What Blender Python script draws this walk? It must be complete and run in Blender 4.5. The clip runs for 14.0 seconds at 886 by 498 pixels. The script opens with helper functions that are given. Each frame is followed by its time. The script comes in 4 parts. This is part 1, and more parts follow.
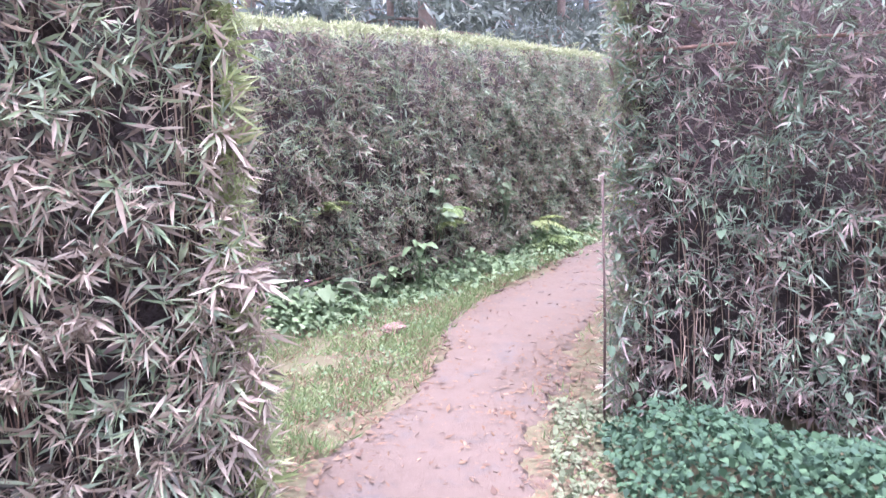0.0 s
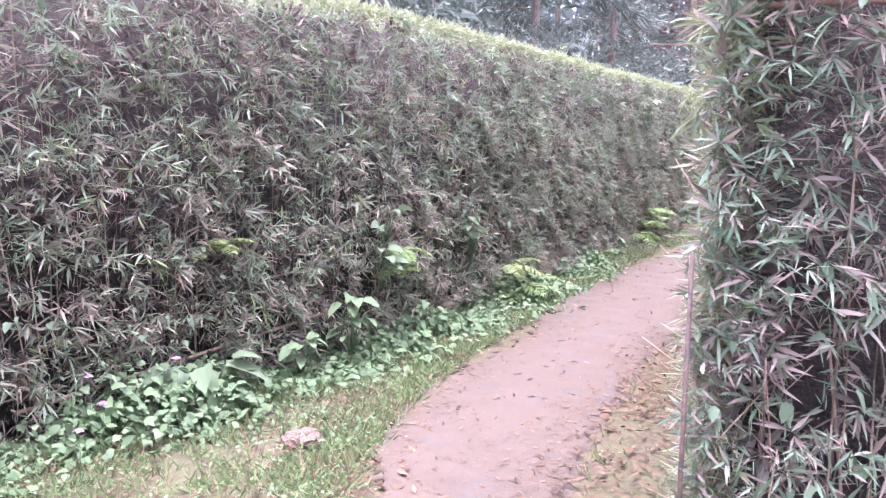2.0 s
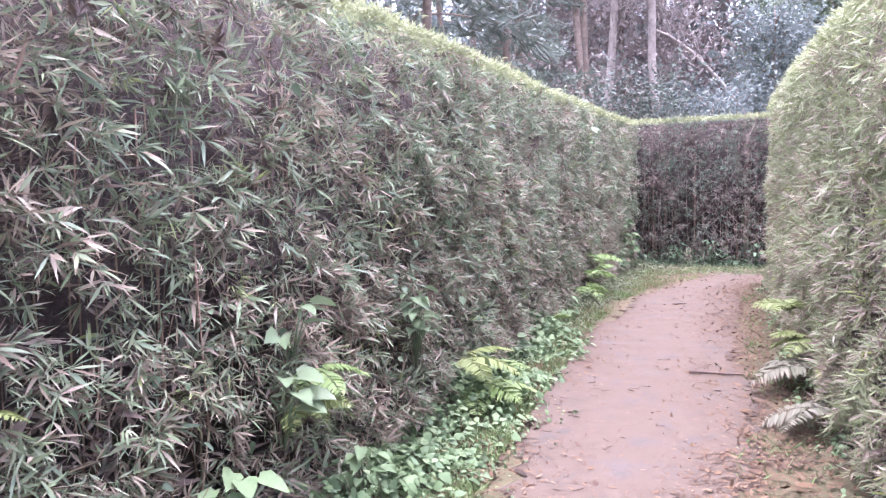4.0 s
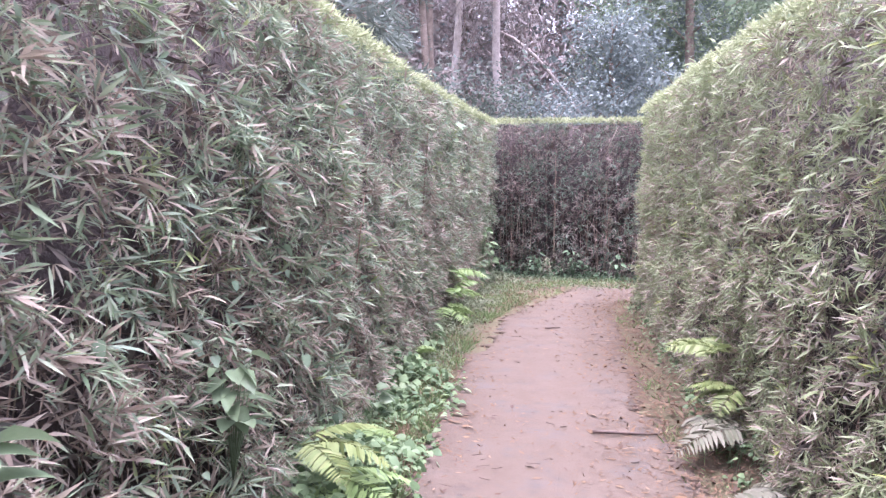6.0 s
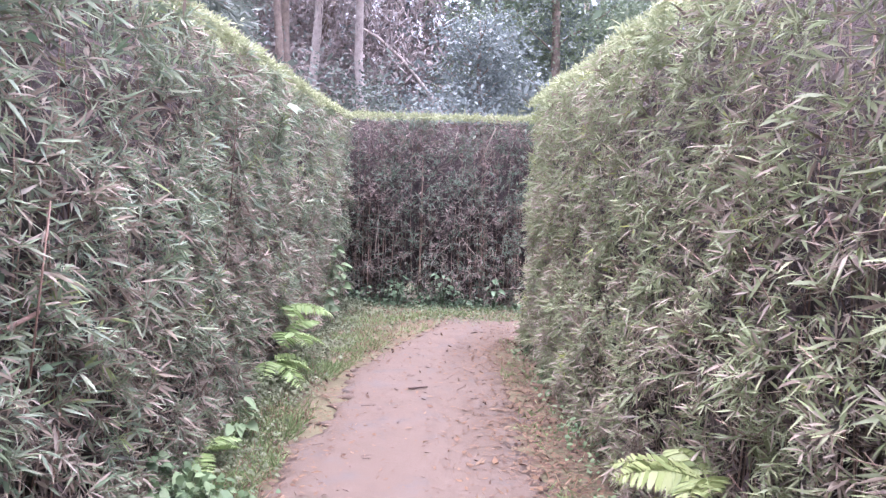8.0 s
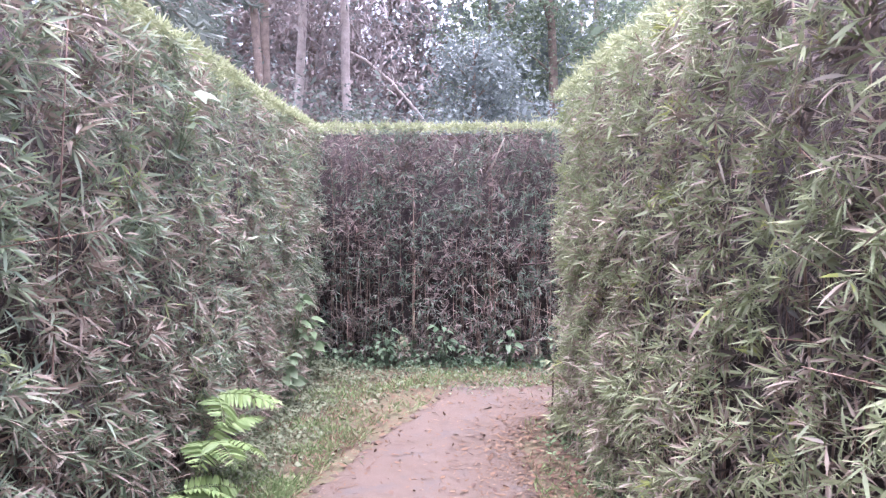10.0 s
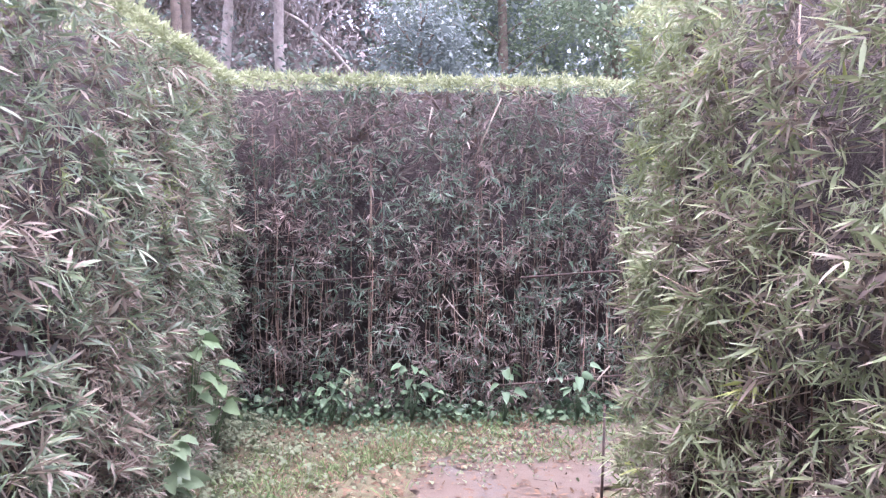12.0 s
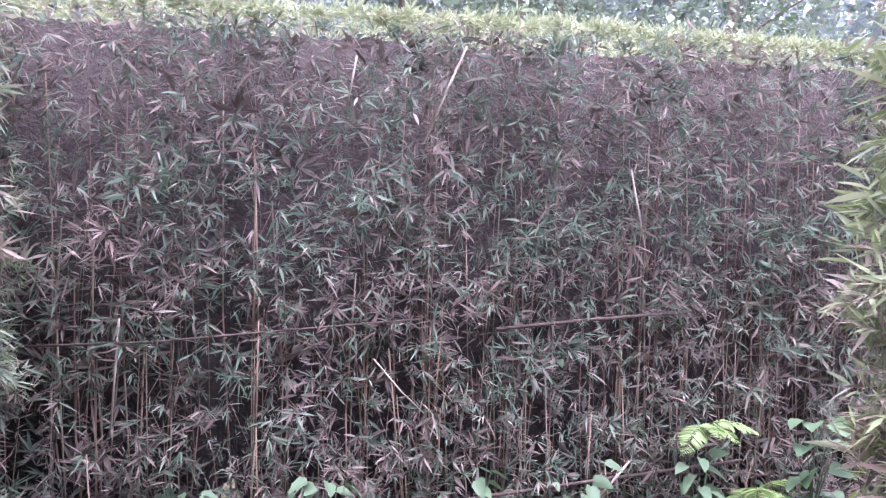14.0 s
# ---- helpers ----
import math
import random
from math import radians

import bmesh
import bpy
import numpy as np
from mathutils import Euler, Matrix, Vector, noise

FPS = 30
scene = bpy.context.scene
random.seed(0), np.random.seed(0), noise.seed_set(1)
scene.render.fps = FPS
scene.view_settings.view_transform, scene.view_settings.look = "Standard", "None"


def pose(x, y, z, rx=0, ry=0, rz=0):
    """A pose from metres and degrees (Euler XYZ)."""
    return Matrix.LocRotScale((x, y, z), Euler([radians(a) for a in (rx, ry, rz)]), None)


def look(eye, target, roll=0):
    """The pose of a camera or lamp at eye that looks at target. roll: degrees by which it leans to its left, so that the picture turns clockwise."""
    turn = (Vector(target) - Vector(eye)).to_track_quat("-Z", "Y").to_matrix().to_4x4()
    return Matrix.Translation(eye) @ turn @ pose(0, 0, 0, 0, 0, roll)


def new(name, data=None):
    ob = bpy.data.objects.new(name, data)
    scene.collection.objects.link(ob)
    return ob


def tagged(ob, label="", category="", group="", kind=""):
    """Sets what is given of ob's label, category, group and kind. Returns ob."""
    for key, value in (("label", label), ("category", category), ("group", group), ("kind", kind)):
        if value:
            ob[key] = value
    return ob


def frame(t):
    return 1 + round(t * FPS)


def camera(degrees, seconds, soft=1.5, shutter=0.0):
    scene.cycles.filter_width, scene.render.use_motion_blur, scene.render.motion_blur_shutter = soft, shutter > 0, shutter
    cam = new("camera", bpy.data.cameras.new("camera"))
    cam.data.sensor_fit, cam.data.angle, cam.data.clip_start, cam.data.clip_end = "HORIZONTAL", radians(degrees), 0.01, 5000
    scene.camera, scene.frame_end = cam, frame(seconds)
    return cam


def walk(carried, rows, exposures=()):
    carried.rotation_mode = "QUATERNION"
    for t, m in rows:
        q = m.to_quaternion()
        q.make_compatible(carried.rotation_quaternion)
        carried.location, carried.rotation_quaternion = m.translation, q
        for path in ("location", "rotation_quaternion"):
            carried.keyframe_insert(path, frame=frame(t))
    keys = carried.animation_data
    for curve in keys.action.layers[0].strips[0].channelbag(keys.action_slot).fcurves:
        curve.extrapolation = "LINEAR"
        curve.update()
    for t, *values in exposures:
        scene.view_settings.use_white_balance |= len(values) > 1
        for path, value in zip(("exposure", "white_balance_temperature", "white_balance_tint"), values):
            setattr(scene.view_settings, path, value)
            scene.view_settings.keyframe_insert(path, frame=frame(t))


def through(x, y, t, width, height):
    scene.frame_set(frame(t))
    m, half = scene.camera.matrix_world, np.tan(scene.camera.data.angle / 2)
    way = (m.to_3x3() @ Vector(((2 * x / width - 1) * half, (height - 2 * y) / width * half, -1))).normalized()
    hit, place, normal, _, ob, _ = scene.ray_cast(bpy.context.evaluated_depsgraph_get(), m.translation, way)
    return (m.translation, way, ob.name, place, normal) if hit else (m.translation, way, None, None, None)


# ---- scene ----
cam = camera(60.7, 14.0, soft=1.3, shutter=0.10)
PATH = [
    (0, (1.173, -0.674, 1.532), (0.933, 1.284, 1.203), -2.2),
    (0.5, (1.125, -0.184, 1.599), (0.923, 1.803, 1.492), 1.0),
    (1, (1.092, 0.275, 1.615), (1.116, 2.272, 1.506), -0.7),
    (1.5, (1.092, 0.711, 1.513), (1.124, 2.693, 1.251), -1.4),
    (2, (1.020, 1.218, 1.513), (0.898, 3.193, 1.221), 0.9),
    (2.2, (0.975, 1.428, 1.574), (0.864, 3.406, 1.296), 0.9),
    (4.3, (0.623, 3.649, 1.508), (0.834, 5.629, 1.326), -1.3),
    (4.5, (0.640, 3.830, 1.545), (0.860, 5.809, 1.364), -1.1),
    (5, (0.614, 4.120, 1.551), (0.984, 6.078, 1.375), 0.4),
    (5.5, (0.546, 4.444, 1.554), (1.133, 6.347, 1.368), 1.0),
    (6, (0.772, 4.802, 1.550), (1.380, 6.697, 1.356), 0.5),
    (6.5, (1.019, 5.267, 1.607), (1.756, 7.116, 1.421), 0.7),
    (7, (1.232, 5.755, 1.630), (2.159, 7.519, 1.454), 0.9),
    (7.5, (1.500, 6.200, 1.571), (2.435, 7.959, 1.391), 0.7),
    (8, (1.666, 6.696, 1.517), (2.604, 8.454, 1.354), 2.0),
    (8.4, (1.855, 7.083, 1.542), (2.800, 8.839, 1.388), -1.1),
    (8.5, (1.905, 7.171, 1.516), (2.857, 8.925, 1.386), -1.9),
    (8.7, (2.010, 7.336, 1.554), (2.974, 9.086, 1.456), -3.2),
    (10.8, (2.930, 9.266, 1.455), (3.886, 11.021, 1.376), 2.5),
    (11, (3.012, 9.478, 1.517), (4.011, 11.207, 1.414), 1.7),
    (11.2, (3.100, 9.680, 1.616), (4.102, 11.405, 1.477), 0.9),
    (11.5, (3.242, 9.988, 1.630), (4.252, 11.708, 1.486), 0.2),
    (12, (3.434, 10.514, 1.601), (4.521, 12.187, 1.457), 0.8),
    (12.5, (3.611, 10.935, 1.554), (4.784, 12.550, 1.422), -0.6),
    (13, (3.823, 11.394, 1.600), (5.016, 12.994, 1.473), -0.9),
    (13.5, (4.112, 11.882, 1.544), (5.406, 13.404, 1.454), 0.6),
    (14, (4.386, 12.281, 1.555), (5.697, 13.788, 1.451), 1.1),
]
EXPOSURES = [(0, 3.33, 5500, 35), (1.0, 3.25, 5550, 36), (2.0, 3.42, 5550, 35), (4.5, 3.30, 5600, 34), (8.5, 3.24, 5600, 34), (12.0, 3.27, 5560, 35), (13.0, 3.26, 5500, 35), (14, 3.26, 5450, 36)]
walk(cam, [(t, look(eye, target, roll)) for t, eye, target, roll in PATH], EXPOSURES)

# ---- world and sun: bright overcast, brightest nearly overhead ----
world = bpy.data.worlds.new("overcast_sky")
scene.world = world
world.use_nodes = True
wn, wl = world.node_tree.nodes, world.node_tree.links
sky = wn.new("ShaderNodeTexSky")
sky.sky_type, sky.sun_disc = "NISHITA", False
sky.sun_elevation, sky.sun_rotation = radians(86), radians(214)
sky.air_density, sky.dust_density, sky.ozone_density = 1.0, 6.0, 1.0
grey = wn.new("ShaderNodeHueSaturation")
grey.inputs["Saturation"].default_value = 0.4
wl.new(sky.outputs["Color"], grey.inputs["Color"])
wl.new(grey.outputs["Color"], wn["Background"].inputs["Color"])
wn["Background"].inputs["Strength"].default_value = 0.145

sun_data = bpy.data.lights.new("sun", "SUN")
sun_data.energy, sun_data.angle, sun_data.color = 0.62, radians(60), (1.0, 0.96, 0.88)
sun = new("sun", sun_data)
sun.matrix_world = look((-0.6, -0.9, 14), (0, 0, 0))

rng = np.random.default_rng(7)


# ---- materials ----
def material(name):
    m = bpy.data.materials.new(name)
    m.use_nodes = True
    nt = m.node_tree
    return m, nt, nt.nodes["Principled BSDF"]


def ramp(nt, source, stops):
    r = nt.nodes.new("ShaderNodeValToRGB")
    e = r.color_ramp.elements
    while len(e) < len(stops):
        e.new(0.5)
    for k, (pos, col) in zip(e, stops):
        k.position, k.color = pos, (*col, 1)
    nt.links.new(source, r.inputs["Fac"])
    return r.outputs["Color"]


def noise_of(nt, scale, detail=4, rough=0.6):
    co = nt.nodes.new("ShaderNodeTexCoord")
    n = nt.nodes.new("ShaderNodeTexNoise")
    n.inputs["Scale"].default_value, n.inputs["Detail"].default_value, n.inputs["Roughness"].default_value = scale, detail, rough
    nt.links.new(co.outputs["Object"], n.inputs["Vector"])
    return n.outputs["Fac"]


def mixed(nt, fac, a, b, blend="MIX"):
    x = nt.nodes.new("ShaderNodeMix")
    x.data_type, x.blend_type = "RGBA", blend
    for sock, val in ((x.inputs[0], fac), (x.inputs[6], a), (x.inputs[7], b)):
        if isinstance(val, (int, float)):
            sock.default_value = val
        elif isinstance(val, tuple):
            sock.default_value = (*val, 1)
        else:
            nt.links.new(val, sock)
    return x.outputs[2]


def math_node(nt, op, a, b):
    x = nt.nodes.new("ShaderNodeMath")
    x.operation = op
    for sock, val in zip(x.inputs, (a, b)):
        if isinstance(val, (int, float)):
            sock.default_value = val
        else:
            nt.links.new(val, sock)
    return x.outputs[0]


def bumped(nt, bsdf, height, strength, distance=0.02):
    b = nt.nodes.new("ShaderNodeBump")
    b.inputs["Strength"].default_value, b.inputs["Distance"].default_value = strength, distance
    nt.links.new(height, b.inputs["Height"])
    nt.links.new(b.outputs["Normal"], bsdf.inputs["Normal"])


def leaf_material(name, greens, dries=None, dry=0.4, patch=2.6, gloss=0.5, through=0.35, fresh=None):
    """Leaves that differ one by one, with dry leaves gathered in patches."""
    m, nt, bsdf = material(name)
    isle = nt.nodes.new("ShaderNodeNewGeometry").outputs["Random Per Island"]
    n = len(greens)
    col = ramp(nt, isle, [((i + 0.0) / max(1, n - 1), c) for i, c in enumerate(greens)])
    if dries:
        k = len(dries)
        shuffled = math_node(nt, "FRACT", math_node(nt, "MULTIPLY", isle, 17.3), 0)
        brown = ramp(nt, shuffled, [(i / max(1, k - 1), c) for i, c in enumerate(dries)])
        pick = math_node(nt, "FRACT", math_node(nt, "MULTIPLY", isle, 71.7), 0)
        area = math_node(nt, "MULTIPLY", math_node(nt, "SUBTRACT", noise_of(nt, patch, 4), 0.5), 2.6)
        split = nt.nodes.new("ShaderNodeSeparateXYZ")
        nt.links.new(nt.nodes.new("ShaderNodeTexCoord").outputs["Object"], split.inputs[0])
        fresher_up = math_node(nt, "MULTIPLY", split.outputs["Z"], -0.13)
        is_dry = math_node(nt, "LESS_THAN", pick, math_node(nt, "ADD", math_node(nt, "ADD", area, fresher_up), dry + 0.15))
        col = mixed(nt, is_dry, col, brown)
    if fresh:
        spot = math_node(nt, "MULTIPLY", math_node(nt, "SUBTRACT", noise_of(nt, 3.4, 2), 0.60), 4.5)
        pick2 = math_node(nt, "FRACT", math_node(nt, "MULTIPLY", isle, 43.1), 0)
        col = mixed(nt, math_node(nt, "LESS_THAN", pick2, spot), col, fresh)
    grain = noise_of(nt, 90, 2)
    col = mixed(nt, 0.35, col, mixed(nt, grain, (0.35, 0.35, 0.35), (1.0, 1.0, 1.0)), "MULTIPLY")
    nt.links.new(col, bsdf.inputs["Base Color"])
    bsdf.inputs["Roughness"].default_value = gloss
    bsdf.inputs["Specular IOR Level"].default_value = 0.28
    if through:
        tr = nt.nodes.new("ShaderNodeBsdfTranslucent")
        nt.links.new(col, tr.inputs["Color"])
        mx = nt.nodes.new("ShaderNodeMixShader")
        mx.inputs[0].default_value = through
        out = nt.nodes["Material Output"]
        nt.links.new(bsdf.outputs[0], mx.inputs[1])
        nt.links.new(tr.outputs[0], mx.inputs[2])
        nt.links.new(mx.outputs[0], out.inputs["Surface"])
    return m


def plain_material(name, stops, scale, rough=0.85, relief=0.4, fine=60, metal=0.0):
    m, nt, bsdf = material(name)
    a = noise_of(nt, scale, 6, 0.65)
    b = noise_of(nt, fine, 3)
    col = ramp(nt, a, stops)
    col = mixed(nt, 0.4, col, mixed(nt, b, (0.4, 0.4, 0.4), (1.3, 1.3, 1.3)), "MULTIPLY")
    nt.links.new(col, bsdf.inputs["Base Color"])
    bsdf.inputs["Roughness"].default_value, bsdf.inputs["Metallic"].default_value = rough, metal
    bumped(nt, bsdf, math_node(nt, "ADD", a, b), relief)
    return m


DRY = [(0.365, 0.305, 0.235), (0.19, 0.14, 0.11), (0.41, 0.35, 0.27), (0.28, 0.22, 0.165), (0.43, 0.39, 0.31)]
DRY_PURPLE = [(0.30, 0.235, 0.205), (0.185, 0.13, 0.115), (0.36, 0.295, 0.25), (0.25, 0.18, 0.155), (0.38, 0.33, 0.28)]
GREEN = [(0.14, 0.20, 0.115), (0.27, 0.335, 0.19), (0.20, 0.255, 0.18), (0.33, 0.375, 0.235), (0.16, 0.21, 0.145), (0.37, 0.405, 0.27)]
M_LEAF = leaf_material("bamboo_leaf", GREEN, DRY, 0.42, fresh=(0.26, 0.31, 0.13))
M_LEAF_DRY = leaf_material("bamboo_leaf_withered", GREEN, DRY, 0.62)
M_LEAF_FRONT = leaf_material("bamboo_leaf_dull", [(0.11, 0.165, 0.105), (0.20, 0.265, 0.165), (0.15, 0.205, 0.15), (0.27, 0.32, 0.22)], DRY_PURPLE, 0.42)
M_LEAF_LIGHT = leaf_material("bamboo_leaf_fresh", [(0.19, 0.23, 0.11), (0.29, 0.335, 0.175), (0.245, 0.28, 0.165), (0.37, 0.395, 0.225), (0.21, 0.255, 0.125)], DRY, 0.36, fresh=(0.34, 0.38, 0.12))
# darker copy of the bamboo leaf; the end hedge's shade is in its colour
M_LEAF_SHADE = leaf_material("bamboo_leaf_shaded", [(0.09, 0.135, 0.09), (0.18, 0.24, 0.16), (0.13, 0.185, 0.14), (0.25, 0.30, 0.21)], DRY_PURPLE, 0.45, through=0.45)
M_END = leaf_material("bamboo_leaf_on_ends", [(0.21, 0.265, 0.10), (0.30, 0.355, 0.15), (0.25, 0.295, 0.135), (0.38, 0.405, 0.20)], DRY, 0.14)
M_NEW = leaf_material("new_growth_leaf", [(0.27, 0.30, 0.155), (0.35, 0.375, 0.215), (0.235, 0.275, 0.14), (0.41, 0.42, 0.265)], None, gloss=0.7, through=0.4)
# withered inner leaves, coloured dark to stand in for shade in the gaps
M_INNER = leaf_material("bamboo_leaf_inner_shaded", [(0.12, 0.09, 0.08), (0.20, 0.15, 0.125), (0.085, 0.09, 0.07), (0.25, 0.195, 0.16), (0.07, 0.058, 0.052)], None, gloss=0.7, through=0.15)
# twig brown taken near black: the shade inside the hedge
M_CORE = plain_material("shaded_twigs", [(0.3, (0.03, 0.022, 0.021)), (0.7, (0.075, 0.055, 0.05))], 14, 0.95, 1.0)
M_STEM = leaf_material("bamboo_stem", [(0.24, 0.15, 0.105), (0.16, 0.10, 0.075), (0.31, 0.225, 0.165), (0.16, 0.145, 0.09), (0.26, 0.165, 0.125)], None, gloss=0.5, through=0)
M_WEED = leaf_material("weed_leaf", [(0.085, 0.135, 0.06), (0.13, 0.19, 0.09), (0.17, 0.235, 0.115), (0.105, 0.16, 0.085), (0.21, 0.265, 0.145)], None, gloss=0.7, through=0.3)
# weed green darkened for the shade that lies before the end hedge
M_WEED_SHADED = leaf_material("weed_leaf_shaded", [(0.05, 0.085, 0.045), (0.075, 0.115, 0.06), (0.10, 0.15, 0.08), (0.06, 0.10, 0.055), (0.14, 0.19, 0.105)], None, gloss=0.6, through=0.25)
M_VERGE = leaf_material("verge_weed_leaf", [(0.105, 0.13, 0.07), (0.15, 0.175, 0.10), (0.13, 0.145, 0.085), (0.19, 0.21, 0.13)], None, gloss=0.75, through=0.3)
M_CLIMBER = leaf_material("climber_leaf", [(0.085, 0.135, 0.08), (0.13, 0.18, 0.11), (0.17, 0.225, 0.14), (0.11, 0.15, 0.10)], None, gloss=0.5)
M_IVY = leaf_material("ivy_leaf", [(0.024, 0.052, 0.03), (0.036, 0.074, 0.04), (0.05, 0.096, 0.046), (0.028, 0.058, 0.036)], None, gloss=0.8, through=0.2)
M_GRASS = leaf_material("grass_blade", [(0.085, 0.14, 0.05), (0.125, 0.185, 0.07), (0.16, 0.21, 0.085), (0.20, 0.21, 0.11)], [(0.16, 0.11, 0.07), (0.24, 0.17, 0.11)], 0.06, gloss=0.75, through=0.3)
M_LITTER = leaf_material("dead_leaf", [(0.085, 0.05, 0.03), (0.135, 0.085, 0.05), (0.055, 0.033, 0.024), (0.17, 0.12, 0.075)], None, gloss=0.95, through=0)
M_FERN = leaf_material("fern_pinna", [(0.17, 0.25, 0.09), (0.23, 0.31, 0.12), (0.20, 0.28, 0.10)], None, through=0.35)
M_FERN_YELLOW = leaf_material("fern_pinna_yellow", [(0.17, 0.215, 0.075), (0.22, 0.255, 0.10), (0.155, 0.20, 0.07)], None, through=0.35)
M_FERN_DRY = leaf_material("fern_pinna_dry", [(0.13, 0.125, 0.085), (0.18, 0.17, 0.125), (0.11, 0.115, 0.07)], None, gloss=0.7, through=0.2)
M_PETAL = leaf_material("pink_petal", [(0.62, 0.22, 0.52), (0.7, 0.33, 0.6)], None)
M_BARK = plain_material("bark", [(0.25, (0.10, 0.075, 0.06)), (0.75, (0.27, 0.21, 0.17))], 5, 0.95, 1.0, 30)
M_BARK_PALE = plain_material("pale_bark", [(0.25, (0.22, 0.18, 0.16)), (0.75, (0.46, 0.40, 0.36))], 4, 0.9, 0.7, 30)
M_NEEDLE = leaf_material("conifer_spray", [(0.095, 0.12, 0.095), (0.14, 0.165, 0.13), (0.115, 0.14, 0.12), (0.18, 0.205, 0.165)], None, gloss=0.6, through=0.3)
M_RUSSET = leaf_material("russet_conifer_spray", [(0.24, 0.195, 0.185), (0.30, 0.25, 0.235), (0.21, 0.20, 0.175), (0.33, 0.28, 0.265)], None, gloss=0.7, through=0.3)
M_BROAD = leaf_material("tree_leaf", [(0.14, 0.19, 0.12), (0.20, 0.26, 0.16), (0.24, 0.29, 0.19), (0.16, 0.21, 0.14)], None, gloss=0.5, through=0.35)
M_BLUEISH = leaf_material("grey_green_tree_leaf", [(0.15, 0.185, 0.175), (0.20, 0.235, 0.22), (0.175, 0.21, 0.20)], None, gloss=0.5, through=0.35)
M_ROD = plain_material("rusty_rod", [(0.3, (0.03, 0.022, 0.02)), (0.7, (0.09, 0.05, 0.035))], 30, 0.7, 0.3)
M_CANE = plain_material("weathered_cane", [(0.3, (0.14, 0.075, 0.055)), (0.7, (0.30, 0.19, 0.14))], 20, 0.7, 0.3)
M_STONE = plain_material("earth_clod", [(0.3, (0.09, 0.055, 0.042)), (0.7, (0.17, 0.11, 0.085))], 12, 0.95, 0.8)


def earth_material(name, base, dark, pale, green, cover):
    m, nt, bsdf = material(name)
    big, mid, fine = noise_of(nt, 0.9, 5), noise_of(nt, 7, 6, 0.65), noise_of(nt, 120, 4, 0.7)
    col = ramp(nt, mid, [(0.28, dark), (0.5, base), (0.74, pale)])
    col = mixed(nt, ramp(nt, big, [(0.35, (0, 0, 0)), (0.65, (0.6, 0.6, 0.6))]), col, base)
    col = mixed(nt, ramp(nt, noise_of(nt, 3.5, 6, 0.7), [(0.5 - 0.25 * cover, (0, 0, 0)), (0.62 - 0.25 * cover, (cover, cover, cover))]), col, green)
    col = mixed(nt, 0.45, col, mixed(nt, fine, (0.5, 0.5, 0.5), (1.35, 1.35, 1.35)), "MULTIPLY")
    nt.links.new(col, bsdf.inputs["Base Color"])
    bsdf.inputs["Roughness"].default_value = 0.95
    bsdf.inputs["Specular IOR Level"].default_value = 0.2
    bumped(nt, bsdf, math_node(nt, "ADD", mid, math_node(nt, "MULTIPLY", fine, 0.5)), 0.6, 0.012)
    return m


M_PATH = earth_material("packed_pink_earth", (0.080, 0.069, 0.0605), (0.055, 0.045, 0.038), (0.104, 0.091, 0.081), (0.082, 0.056, 0.038), 0.6)
M_GROUND = earth_material("weedy_earth", (0.10, 0.07, 0.052), (0.065, 0.044, 0.033), (0.135, 0.098, 0.076), (0.075, 0.088, 0.038), 0.55)


# ---- mesh helpers ----
def mesh_of(name, verts, tris, mat, smooth=False):
    me = bpy.data.meshes.new(name)
    verts, tris = np.asarray(verts, np.float32).reshape(-1, 3), np.asarray(tris, np.int32).reshape(-1, 3)
    me.vertices.add(len(verts))
    me.vertices.foreach_set("co", verts.ravel())
    me.loops.add(tris.size)
    me.loops.foreach_set("vertex_index", tris.ravel())
    me.polygons.add(len(tris))
    me.polygons.foreach_set("loop_start", np.arange(0, tris.size, 3, dtype=np.int32))
    me.update(calc_edges=True)
    if smooth:
        me.polygons.foreach_set("use_smooth", np.ones(len(tris), bool))
    me.materials.append(mat)
    return me


def part(name, me, parent, label="", kind=""):
    ob = new(name, me)
    ob.parent = parent
    return tagged(ob, label, kind=kind)


def root(name, place, label, category, group="", kind=""):
    ob = new(name)
    ob.location = place
    ob.empty_display_size = 0.2
    return tagged(ob, label, category, group, kind)


def unit(a):
    return a / np.maximum(np.linalg.norm(a, axis=-1, keepdims=True), 1e-9)


def blades(p, d, length, width, bend=0.25, fold=0.25, belly=0.36, face=(0, 0, 1.0)):
    """Pointed leaves: base p, way d, each six points and four triangles, bent down and folded along the midrib."""
    n = len(p)
    d = unit(d)
    side = unit(np.cross(d, np.asarray(face) + 0.5 * rng.normal(size=(n, 3))))
    up = np.cross(side, d)
    length, width = np.broadcast_to(length, n)[:, None], np.broadcast_to(width, n)[:, None]
    sag = np.array([0, 0, -1.0]) * length * bend
    v = np.empty((n, 6, 3))
    v[:, 0] = p
    for i, (t, w) in enumerate(((belly, 0.5), (0.72, 0.36))):
        c = p + d * length * t + sag * t * t
        v[:, 1 + 2 * i] = c + side * width * w + up * width * fold
        v[:, 2 + 2 * i] = c - side * width * w + up * width * fold
    v[:, 5] = p + d * length + sag
    t = np.array([[0, 2, 1], [1, 2, 3], [3, 2, 4], [3, 4, 5]])
    return v.reshape(-1, 3), (t[None] + 6 * np.arange(n)[:, None, None]).reshape(-1, 3)


